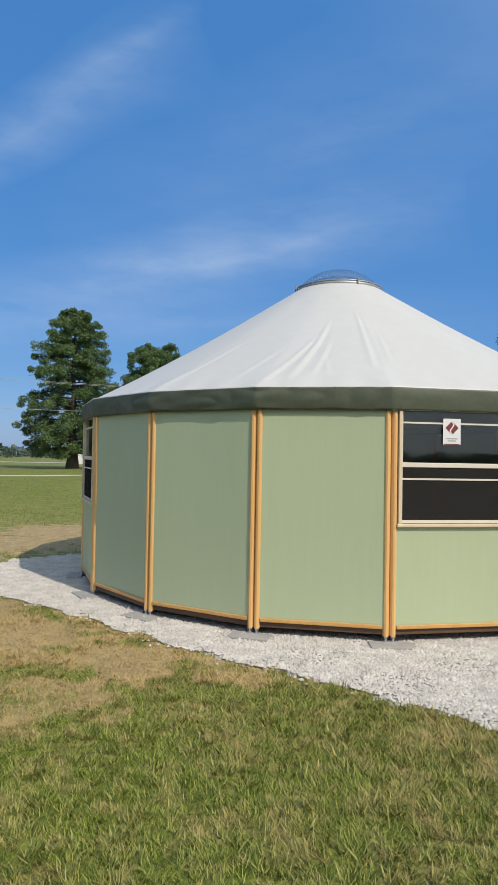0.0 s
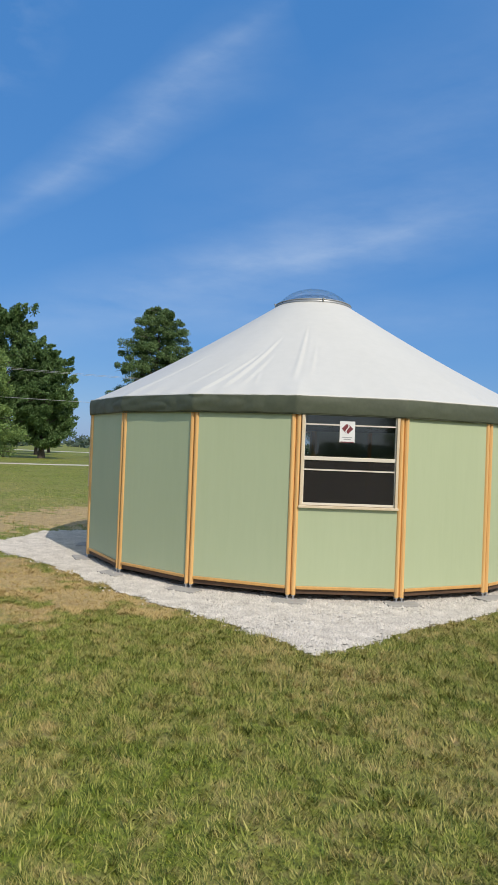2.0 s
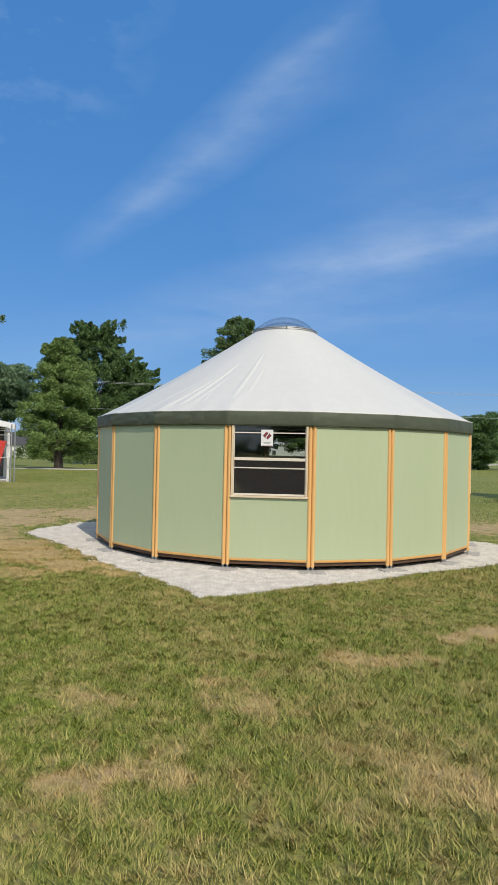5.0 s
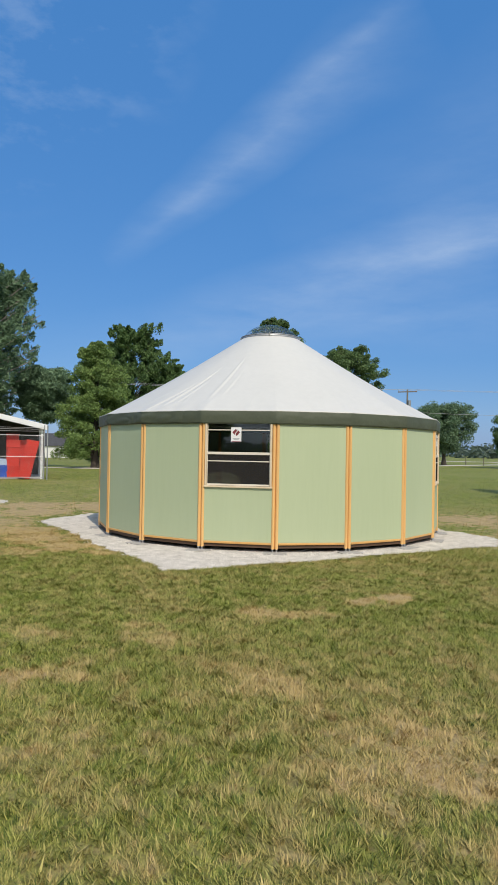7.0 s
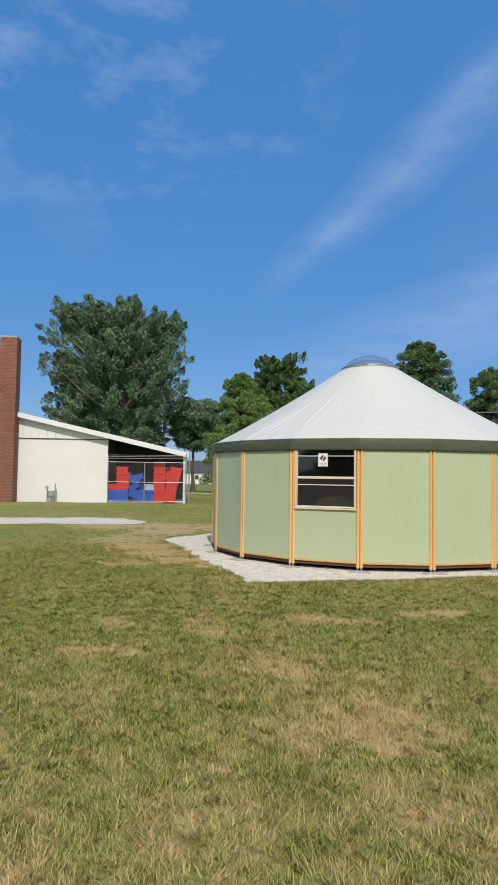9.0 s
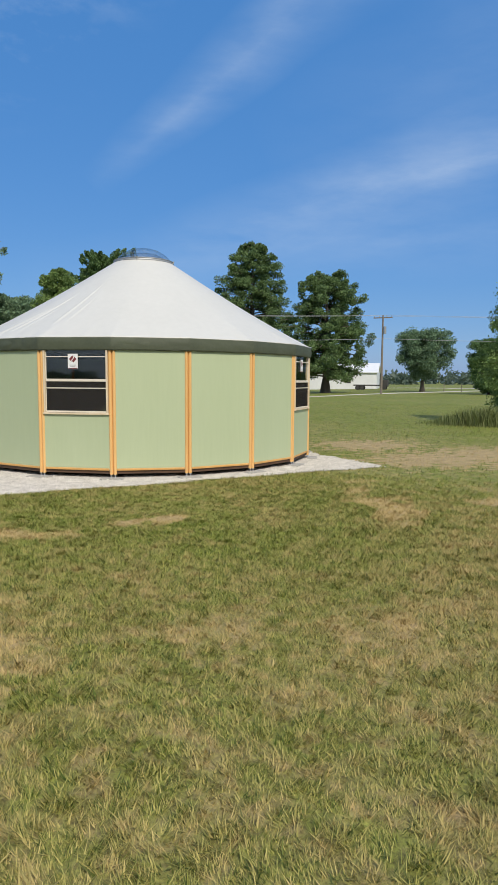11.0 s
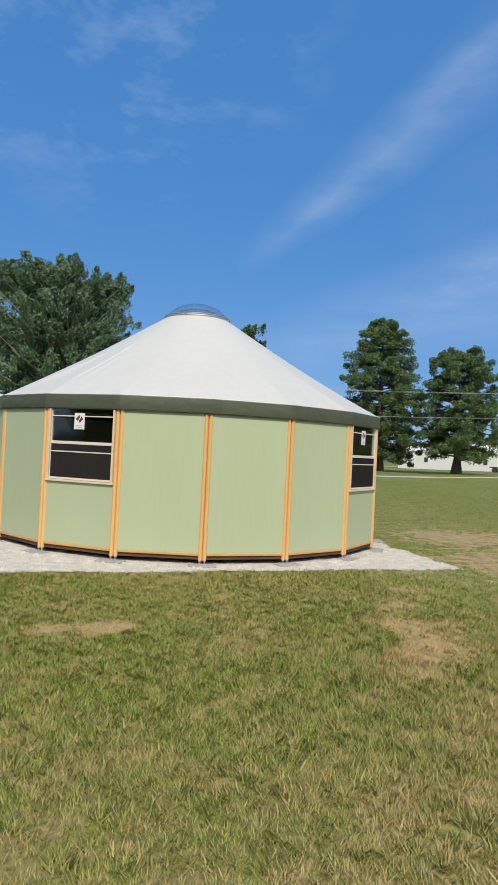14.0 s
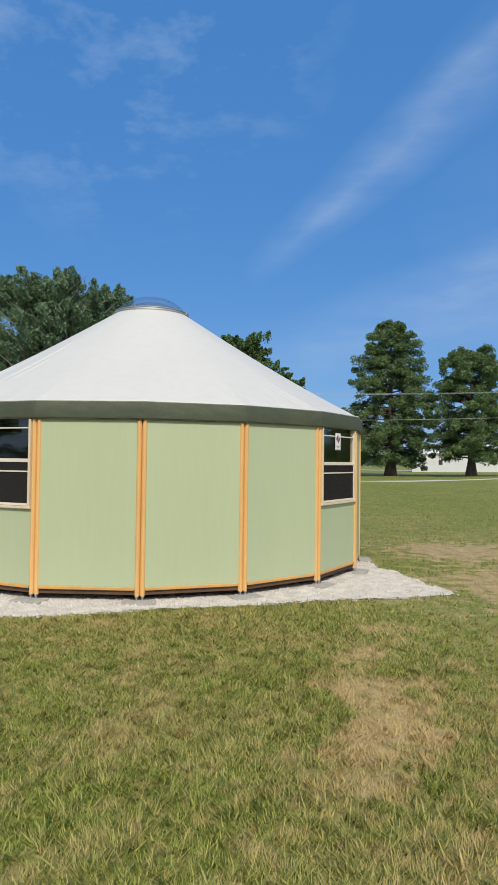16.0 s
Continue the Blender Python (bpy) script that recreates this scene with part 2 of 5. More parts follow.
def lawn_material(name, green, green2, tan, island=False):
    m = bpy.data.materials.new(name)
    m.use_nodes = True
    nd, lk = m.node_tree.nodes, m.node_tree.links
    p = nd["Principled BSDF"]
    p.inputs["Roughness"].default_value = 0.75 if not island else 0.55
    p.inputs["Specular IOR Level"].default_value = 0.25
    grp = nd.new("ShaderNodeGroup")
    grp.node_tree = DRY
    a, b = nd.new("ShaderNodeMix"), nd.new("ShaderNodeMix")
    a.data_type = b.data_type = "RGBA"
    a.inputs["A"].default_value, a.inputs["B"].default_value = (*green, 1), (*green2, 1)
    b.inputs["B"].default_value = (*tan, 1)
    fac = grp.outputs["Dry"]
    geo = nd.new("ShaderNodeNewGeometry")
    lk.new(geo.outputs["Random Per Island"] if island else grp.outputs["Fine"], a.inputs["Factor"])
    if island:
        # single blades turn before or after their neighbours
        s = nd.new("ShaderNodeMath")
        s.operation = "MULTIPLY_ADD"
        lk.new(geo.outputs["Random Per Island"], s.inputs[0])
        s.inputs[1].default_value = 0.8
        s.inputs[2].default_value = -0.41
        t = nd.new("ShaderNodeMath")
        t.use_clamp = True
        lk.new(s.outputs[0], t.inputs[0]), lk.new(fac, t.inputs[1])
        fac = t.outputs[0]
    lk.new(fac, b.inputs["Factor"])
    lk.new(a.outputs["Result"], b.inputs["A"])
    col = b.outputs["Result"]
    if not island:
        # straw and soil vary finely too
        sh = nd.new("ShaderNodeMapRange")
        sh.inputs["From Min"].default_value, sh.inputs["From Max"].default_value = 0.35, 1.05
        sh.inputs["To Min"].default_value, sh.inputs["To Max"].default_value = 0.40, 1.15
        sm = nd.new("ShaderNodeMath")
        sm.operation = "MULTIPLY_ADD"
        lk.new(grp.outputs["Fine"], sm.inputs[0]), lk.new(grp.outputs["Mid"], sm.inputs[2])
        sm.inputs[1].default_value = 0.4
        lk.new(sm.outputs[0], sh.inputs["Value"])
        vm = nd.new("ShaderNodeVectorMath")
        vm.operation = "SCALE"
        lk.new(col, vm.inputs[0]), lk.new(sh.outputs[0], vm.inputs["Scale"])
        col = vm.outputs[0]
    lk.new(col, p.inputs["Base Color"])
    if not island:
        bp = nd.new("ShaderNodeBump")
        bp.inputs["Strength"].default_value, bp.inputs["Distance"].default_value = 0.45, 0.015
        lk.new(grp.outputs["Fine"], bp.inputs["Height"])
        lk.new(bp.outputs[0], p.inputs["Normal"])
    return m


def leaf_material(name, c0, c1):
    m = bpy.data.materials.new(name)
    m.use_nodes = True
    nd, lk = m.node_tree.nodes, m.node_tree.links
    p = nd["Principled BSDF"]
    p.inputs["Roughness"].default_value = 0.6
    p.inputs["Specular IOR Level"].default_value = 0.25
    geo = nd.new("ShaderNodeNewGeometry")
    n = nd.new("ShaderNodeTexNoise")
    n.inputs["Scale"].default_value = 0.5
    lk.new(geo.outputs["Position"], n.inputs["Vector"])
    mix = nd.new("ShaderNodeMix")
    mix.data_type = "RGBA"
    mix.inputs["A"].default_value, mix.inputs["B"].default_value = (*c0, 1), (*c1, 1)
    ad = nd.new("ShaderNodeMath")
    ad.operation = "MULTIPLY_ADD"
    lk.new(geo.outputs["Random Per Island"], ad.inputs[0])
    ad.inputs[1].default_value = 0.6
    lk.new(n.outputs["Fac"], ad.inputs[2])
    sb = nd.new("ShaderNodeMath")
    sb.operation, sb.use_clamp = "SUBTRACT", True
    lk.new(ad.outputs[0], sb.inputs[0])
    sb.inputs[1].default_value = 0.3
    lk.new(sb.outputs[0], mix.inputs["Factor"])
    lk.new(mix.outputs["Result"], p.inputs["Base Color"])
    tr = nd.new("ShaderNodeBsdfTranslucent")
    lk.new(mix.outputs["Result"], tr.inputs["Color"])
    ms = nd.new("ShaderNodeMixShader")
    ms.inputs[0].default_value = 0.25
    out = nd["Material Output"]
    lk.new(p.outputs[0], ms.inputs[1]), lk.new(tr.outputs[0], ms.inputs[2])
    lk.new(ms.outputs[0], out.inputs["Surface"])
    return m


def see_through(name, tint, gloss_rough=0.02, opaque=0.0, colour=(0.02, 0.02, 0.02), gloss=0.05):
    """Thin clear sheet: a Fresnel gloss over a tinted see-through body, with an opaque share for mesh cloth."""
    m = bpy.data.materials.new(name)
    m.use_nodes = True
    nd, lk = m.node_tree.nodes, m.node_tree.links
    tr, gl, df = nd.new("ShaderNodeBsdfTransparent"), nd.new("ShaderNodeBsdfGlossy"), nd.new("ShaderNodeBsdfDiffuse")
    tr.inputs[0].default_value = (*tint, 1)
    gl.inputs["Roughness"].default_value = gloss_rough
    df.inputs[0].default_value = (*colour, 1)
    body, top, fr = nd.new("ShaderNodeMixShader"), nd.new("ShaderNodeMixShader"), nd.new("ShaderNodeLayerWeight")
    fr.inputs["Blend"].default_value = 0.5
    body.inputs[0].default_value = opaque
    lk.new(tr.outputs[0], body.inputs[1]), lk.new(df.outputs[0], body.inputs[2])
    pw, sc = nd.new("ShaderNodeMath"), nd.new("ShaderNodeMath")
    pw.operation, sc.operation = "POWER", "MULTIPLY_ADD"
    pw.inputs[1].default_value = 2.5
    lk.new(fr.outputs["Facing"], pw.inputs[0]), lk.new(pw.outputs[0], sc.inputs[0])
    sc.inputs[1].default_value, sc.inputs[2].default_value = gloss * 7, gloss
    lk.new(sc.outputs[0], top.inputs[0]), lk.new(body.outputs[0], top.inputs[1]), lk.new(gl.outputs[0], top.inputs[2])
    lk.new(top.outputs[0], nd["Material Output"].inputs["Surface"])
    return m


M_LAWN = lawn_material("lawn_soil", (0.070, 0.104, 0.013), (0.275, 0.345, 0.036), (0.50, 0.37, 0.185))
M_BLADE = lawn_material("grass_blade", (0.030, 0.054, 0.007), (0.300, 0.382, 0.050), (0.51, 0.375, 0.16), island=True)
M_GRAVEL = mat("limestone_gravel", (0.58, 0.54, 0.49), 0.9, (0.30, 0.28, 0.255), 14.0, 38.0, bump=0.9)
M_STONE = mat("limestone_chip", (0.78, 0.73, 0.66), 0.85, (0.30, 0.275, 0.24), 6.0, 42.0)
M_PANEL = mat("sage_panel", (0.455, 0.52, 0.33), 0.50, (0.42, 0.485, 0.30), 1.5, 22.0, bump=0.22, stretch=(1, 1, 0.10))
M_WOOD = mat("honey_wood", (0.80, 0.48, 0.19), 0.45, (0.64, 0.35, 0.115), 4.0, 45.0, bump=0.1, stretch=(1, 1, 0.08), jitter=0.2)
M_RAIL = mat("rail_wood", (0.72, 0.41, 0.14), 0.5, (0.52, 0.27, 0.08), 5.0, 30.0, bump=0.1)
M_BEAM = mat("brown_beam", (0.14, 0.075, 0.04), 0.7, (0.07, 0.04, 0.022), 5.0, 40.0, bump=0.2)
M_CREAM = mat("cream_trim", (0.74, 0.63, 0.46), 0.5, (0.62, 0.49, 0.32), 6.0, 40.0)
M_CREAM2 = mat("ivory_sash", (0.76, 0.70, 0.60), 0.45, (0.68, 0.61, 0.50), 6.0, 40.0)
M_VINYL = mat("white_vinyl", (0.60, 0.59, 0.55), 0.5, (0.54, 0.535, 0.50), 0.7, 9.0, bump=0.05)
M_VALANCE = mat("green_valance", (0.088, 0.102, 0.062), 0.6, (0.055, 0.066, 0.042), 2.5, 25.0, bump=0.25)
M_GLASS = see_through("window_glass", (0.86, 0.88, 0.86), gloss=0.055)
M_DOME = see_through("dome_acrylic", (0.972, 0.976, 0.98), 0.05, gloss=0.03)
M_SCREEN = see_through("insect_screen", (0.7, 0.7, 0.7), 0.5, 0.55, (0.045, 0.042, 0.040), gloss=0.0)
M_STEEL = mat("steel", (0.62, 0.62, 0.63), 0.35, (0.42, 0.42, 0.42), 9.0, 60.0, metal=0.8)
M_GALV = mat("galvanised_pipe", (0.40, 0.41, 0.42), 0.5, (0.28, 0.29, 0.30), 5.0, 40.0, metal=0.6)
M_CONC = mat("concrete_block", (0.42, 0.40, 0.37), 0.9, (0.28, 0.27, 0.25), 6.0, 60.0, bump=0.5)
M_FLOOR = mat("interior_floor", (0.16, 0.11, 0.07), 0.6, (0.10, 0.07, 0.045), 3.0, 30.0)
M_INNER = mat("interior_lining", (0.30, 0.27, 0.22), 0.8, (0.24, 0.21, 0.17), 2.0, 30.0)
M_PAPER = mat("white_paper", (0.80, 0.80, 0.79), 0.6, (0.74, 0.74, 0.73), 3.0, 20.0)
M_MAROON = mat("maroon_print", (0.22, 0.035, 0.045), 0.55, (0.17, 0.03, 0.035), 9.0, 50.0)
M_GREYPRINT = mat("grey_print", (0.40, 0.42, 0.42), 0.6, (0.33, 0.35, 0.35), 9.0, 50.0)
M_SIDING = mat("white_block_wall", (0.74, 0.745, 0.735), 0.7, (0.67, 0.67, 0.655), 0.8, 12.0, bump=0.15)
M_METALROOF = mat("white_sheet_metal", (0.78, 0.79, 0.80), 0.4, (0.66, 0.67, 0.68), 1.0, 10.0)
M_BRICK = mat("red_brick", (0.30, 0.105, 0.065), 0.85, (0.17, 0.06, 0.04), 5.0, 50.0, bump=0.4, jitter=0.5)
M_BRICK2 = mat("red_brick_courses", (0.30, 0.105, 0.065), 0.85, (0.15, 0.055, 0.038), 7.0, 18.0, bump=0.4)
M_MORTAR = mat("mortar", (0.52, 0.47, 0.42), 0.9, (0.24, 0.21, 0.18), 5.0, 40.0)
M_DARK = mat("dark_interior", (0.06, 0.058, 0.055), 0.8, (0.035, 0.034, 0.033), 2.0, 20.0)
M_RED = mat("red_plastic", (0.72, 0.045, 0.03), 0.42, (0.52, 0.03, 0.02), 2.0, 20.0, jitter=0.3)
M_BLUE = mat("blue_plastic", (0.03, 0.12, 0.60), 0.42, (0.02, 0.075, 0.40), 2.0, 20.0, jitter=0.3)
M_PALEBLUE = mat("faded_blue_sheet", (0.50, 0.62, 0.78), 0.6, (0.36, 0.48, 0.68), 3.0, 20.0)
M_BARK = mat("bark", (0.13, 0.105, 0.085), 0.95, (0.06, 0.05, 0.04), 3.0, 20.0, bump=0.6, stretch=(1, 1, 0.3))
M_PALEBARK = mat("pale_bark", (0.36, 0.33, 0.29), 0.95, (0.20, 0.18, 0.16), 3.0, 20.0, bump=0.5, stretch=(1, 1, 0.3))
M_ROAD = mat("pale_road", (0.62, 0.58, 0.52), 0.95, (0.50, 0.46, 0.41), 0.6, 9.0)
M_ROOFDARK = mat("dark_shingle", (0.07, 0.072, 0.08), 0.9, (0.045, 0.046, 0.05), 1.5, 12.0, bump=0.3)
M_POLE = mat("weathered_pole", (0.24, 0.20, 0.16), 0.9, (0.14, 0.12, 0.10), 4.0, 30.0)
M_WIRE = mat("wire", (0.50, 0.50, 0.52), 0.5, (0.38, 0.38, 0.39), 4.0, 30.0)
M_LEAF_A = leaf_material("cypress_leaf", (0.048, 0.100, 0.038), (0.195, 0.285, 0.108))
M_LEAF_B = leaf_material("dark_leaf", (0.048, 0.106, 0.036), (0.168, 0.264, 0.094))
M_LEAF_C = leaf_material("ash_leaf", (0.066, 0.128, 0.078), (0.225, 0.335, 0.185))
M_LEAF_D = leaf_material("light_leaf", (0.083, 0.149, 0.044), (0.275, 0.385, 0.121))
# distance haze is put into this leaf colour: greyer, bluer, less contrast
M_LEAF_HAZED = leaf_material("hazed_far_leaf", (0.07, 0.11, 0.085), (0.14, 0.18, 0.14))
M_REED = leaf_material("reed_blade", (0.085, 0.120, 0.035), (0.24, 0.26, 0.10))

# ---- mesh helpers ----


def box(bm, x0, x1, y0, y1, z0, z1, m=None, bevel=0.0):
    vs = [bm.verts.new((x, y, z)) for x in (x0, x1) for y in (y0, y1) for z in (z0, z1)]
    fs = [bm.faces.new([vs[i] for i in f]) for f in ((0, 1, 3, 2), (4, 6, 7, 5), (0, 4, 5, 1), (2, 3, 7, 6), (0, 2, 6, 4), (1, 5, 7, 3))]
    if bevel:
        es = list({e for f in fs for e in f.edges})
        r = bmesh.ops.bevel(bm, geom=es, offset=bevel, segments=2, affect="EDGES", profile=0.6)
        vs = list({v for f in r["faces"] for v in f.verts} | {v for v in vs if v.is_valid})
    if m is not None:
        bmesh.ops.transform(bm, matrix=m, verts=[v for v in vs if v.is_valid])
    return vs


def tube(bm, p0, p1, r0, r1=None, seg=8, caps=True):
    p0, p1 = Vector(p0), Vector(p1)
    r1 = r0 if r1 is None else r1
    q = (p1 - p0).to_track_quat("Z", "Y")
    rings = []
    for p, r in ((p0, r0), (p1, r1)):
        rings.append([bm.verts.new(p + q @ Vector((r * math.cos(a), r * math.sin(a), 0))) for a in (2 * math.pi * i / seg for i in range(seg))])
    for i in range(seg):
        bm.faces.new((rings[0][i], rings[0][(i + 1) % seg], rings[1][(i + 1) % seg], rings[1][i]))
    if caps:
        bm.faces.new(rings[0][::-1])
        bm.faces.new(rings[1])


def mesh_of(bm, material, smooth=False):
    bmesh.ops.recalc_face_normals(bm, faces=bm.faces)
    me = bpy.data.meshes.new("mesh")
    bm.to_mesh(me)
    bm.free()
    me.materials.append(material)
    if smooth:
        me.shade_smooth()
    return me


def part(name, bm, material, parent=None, label="", smooth=False):
    """One mesh object under a thing or a part."""
    ob = new(name, bm if isinstance(bm, bpy.types.Mesh) else mesh_of(bm, material, smooth))
    ob.parent = parent
    return tagged(ob, label)


def empty(name, m, label, category, group="", kind=""):
    ob = new(name)
    ob.matrix_world = m
    ob.empty_display_size = 0.2
    return tagged(ob, label, category, group, kind)


def raw_mesh(verts, faces_flat, sizes, material):
    """A mesh from numpy arrays: vertices, flat corner indices, corners a face."""
    me = bpy.data.meshes.new("mesh")
    me.vertices.add(len(verts))
    me.vertices.foreach_set("co", np.asarray(verts, dtype=np.float32).ravel())
    me.loops.add(len(faces_flat))
    me.loops.foreach_set("vertex_index", np.asarray(faces_flat, dtype=np.int32))
    sizes = np.asarray(sizes, dtype=np.int32)
    me.polygons.add(len(sizes))
    me.polygons.foreach_set("loop_start", np.concatenate(([0], np.cumsum(sizes)[:-1])).astype(np.int32))
    me.update(calc_edges=True)
    me.materials.append(material)
    return me


def smoothstep(a, b, x):
    t = np.clip((np.asarray(x, dtype=float) - a) / (b - a), 0, 1)
    return t * t * (3 - 2 * t)


# ---- ground ----
PAD = [(0.88, -5.30), (5.12, 0.42), (-0.35, 4.1), (-4.9, 0.1), (-4.75, -1.7)]


def pad_depth(x, y):
    """How far a place lies inside the gravel pad, with a ragged border."""
    d = np.full(np.shape(x), 1e9)
    for (x0, y0), (x1, y1) in zip(PAD, PAD[1:] + PAD[:1]):
        ln = math.hypot(x1 - x0, y1 - y0)
        d = np.minimum(d, ((x1 - x0) * (y - y0) - (y1 - y0) * (x - x0)) / ln)
    return d + 0.045 * np.sin(3.1 * x + 1.7 * y) + 0.04 * np.sin(7.3 * x - 5.1 * y) + 0.03 * np.sin(17 * x + 13 * y)


def ground_z(x, y):
    x, y = np.asarray(x, dtype=float), np.asarray(y, dtype=float)
    r = np.hypot(x - 3, y + 11)
    west = smoothstep(-8, -24, np.degrees(np.arctan2(x - 3, y + 11)))
    z = -0.6 * smoothstep(32, 100, r) * west
    z = z + 0.02 * np.sin(0.9 * x + 0.4) * np.sin(0.8 * y) * smoothstep(3, 6, np.hypot(x, y))
    z = z - 0.028 * smoothstep(7.5, 4.8, np.hypot(x, y))
    return z


def make_ground():
    near = np.arange(-30, 30.01, 0.5)
    far = np.array([33, 37, 42, 48, 55, 64, 75, 90, 110, 140, 200, 300, 500, 900, 1800, 4000])
    xs = np.concatenate((-far[::-1], near, far))
    X, Y = np.meshgrid(xs, xs, indexing="ij")
    Z = ground_z(X, Y)
    n = len(xs)
    idx = np.arange(n * n).reshape(n, n)
    quads = np.stack((idx[:-1, :-1], idx[1:, :-1], idx[1:, 1:], idx[:-1, 1:]), -1).reshape(-1, 4)
    me = raw_mesh(np.stack((X, Y, Z), -1).reshape(-1, 3), quads.ravel(), [4] * len(quads), M_LAWN)
    me.shade_smooth()
    tagged(new("ground", me), "mown summer lawn, green with dry straw-coloured patches", "lawn", kind="structure")


make_ground()


def ribbon(name, pts, widths, z, material, label, category):
    bm = bmesh.new()
    rows = []
    for i, p in enumerate(pts):
        a, b = Vector(pts[max(0, i - 1)]), Vector(pts[min(len(pts) - 1, i + 1)])
        d = (b - a).normalized()
        s = Vector((-d.y, d.x)) * widths[i] / 2
        row = []
        for k in (-1, -0.33, 0.33, 1):
            q = Vector(p) + s * k
            row.append(bm.verts.new((q.x, q.y, float(ground_z(q.x, q.y)) + z * (1 if abs(k) < 1 else -0.3))))
        rows.append(row)
    for r0, r1 in zip(rows, rows[1:]):
        for k in range(3):
            bm.faces.new((r0[k], r0[k + 1], r1[k + 1], r1[k]))
    ob = new(name, mesh_of(bm, material, True))
    return tagged(ob, label, category, kind="structure")


def curve_points(ctrl, n):
    out = []
    for i in range(len(ctrl) - 1):
        p = [Vector(ctrl[max(0, min(len(ctrl) - 1, i + k))]) for k in (-1, 0, 1, 2)]
        for s in range(n):
            t = s / n
            out.append(0.5 * ((2 * p[1]) + (p[2] - p[0]) * t + (2 * p[0] - 5 * p[1] + 4 * p[2] - p[3]) * t * t + (3 * p[1] - p[0] - 3 * p[2] + p[3]) * t ** 3))
    out.append(Vector(ctrl[-1]))
    return [tuple(v) for v in out]


pts = curve_points([(-90, 6), (-60, 20), (-38, 31), (-27, 37), (-20.5, 45), (-16, 54), (-12, 70), (-6, 95), (4, 140)], 6)
ribbon("road", pts, [2.8] * 30 + [2.0] * (len(pts) - 30), 0.05, M_ROAD, "pale gravel driveway crossing the lawn", "driveway")
pts = [(x, 150 + 0.05 * x) for x in range(-120, 161, 20)]
ribbon("road", pts, [5.0] * len(pts), 0.06, M_ROAD, "pale country road far beyond the lawn", "road")
pts = curve_points([(-26, -8.5), (-18, -5.2), (-13, -1.6), (-10.6, 0.6), (-8.9, 1.25)], 6)
ribbon("pavement", pts, [3.2 * random.uniform(0.85, 1.15) for _ in pts[:-5]] + [2.7, 2.3, 1.9, 1.1, 0.3], 0.02, M_ROAD, "pale gravel path ending in the worn grass", "path")


def make_pad():
    xs = np.arange(-6, 6.61, 0.1)
    X, Y = np.meshgrid(xs, xs, indexing="ij")
    d = pad_depth(X, Y)
    Z = ground_z(X, Y) + 0.014 * smoothstep(-0.05, 0.22, d) - 0.03 * (d < -0.02) + 0.006 * np.sin(5 * X) * np.sin(6 * Y)
    n = len(xs)
    idx = np.arange(n * n).reshape(n, n)
    quads = np.stack((idx[:-1, :-1], idx[1:, :-1], idx[1:, 1:], idx[:-1, 1:]), -1).reshape(-1, 4)
    keep = (d.ravel()[quads] > -0.25).all(1)
    quads = quads[keep]
    used = np.unique(quads)
    remap = np.zeros(n * n, dtype=int)
    remap[used] = np.arange(len(used))
    co = np.stack((X, Y, Z), -1).reshape(-1, 3)[used]
    me = raw_mesh(co, remap[quads].ravel(), [4] * len(quads), M_GRAVEL)
    me.shade_smooth()
    pad = tagged(new("pavement", me), "square pad of crushed white limestone gravel", "gravel pad", kind="structure")
    rng = np.random.default_rng(5)
    n = 330000
    p = rng.uniform((-5.4, -6.0), (5.6, 4.4), (n, 2))
    d = pad_depth(p[:, 0], p[:, 1])
    rr = np.hypot(p[:, 0], p[:, 1])
    keep = ((d > 0.0) | ((d > -0.12) & (rng.random(n) < 0.02))) & (rr > 2.9)
    p = p[keep]
    n = len(p)
    size = rng.uniform(0.007, 0.019, n) * (1 + 0.6 * (rng.random(n) < 0.07))
    base = np.array([(1, 0, 0), (0, 1, 0), (-1, 0, 0), (0, -1, 0), (0, 0, 0.9)], dtype=float)
    jit = 1 + rng.uniform(-0.35, 0.35, (n, 5, 3))
    co = base[None] * jit * size[:, None, None]
    ang = rng.uniform(0, 6.283, n)
    c, s = np.cos(ang)[:, None], np.sin(ang)[:, None]
    x, y = co[..., 0] * c - co[..., 1] * s, co[..., 0] * s + co[..., 1] * c
    z = co[..., 2] + (ground_z(p[:, 0], p[:, 1]) + 0.014 + size * 0.1)[:, None]
    co = np.stack((x + p[:, :1], y + p[:, 1:], z), -1).reshape(-1, 3)
    tri = np.array([(0, 1, 4), (1, 2, 4), (2, 3, 4), (3, 0, 4)])
    f = (tri[None] + 5 * np.arange(n)[:, None, None]).reshape(-1)
    ob = new("gravel", raw_mesh(co, f, [3] * (4 * n), M_STONE))
    tagged(ob, "loose crushed white limestone chips", "gravel", kind="stuff")


make_pad()

# ---- yurt cabin ----
SIDES, RADIUS, TURN0 = 18, 3.513, -84.2
CHORD = 2 * RADIUS * math.sin(math.pi / SIDES)
APO = RADIUS * math.cos(math.pi / SIDES)
WALL_Z0, WALL_Z1 = 0.118, 2.10
WINDOW_SIDES = (0, 4, 8, 13)


def vertex_angle(k):
    return radians(TURN0 + (k - 4) * 360 / SIDES)


def side_pose(i):
    """Local frame of a wall side: x along it, -y outward, origin at ground."""
    a = vertex_angle(i + 0.5)
    return Matrix.Translation((APO * math.cos(a), APO * math.sin(a), 0)) @ Matrix.Rotation(a + math.pi / 2, 4, "Z")


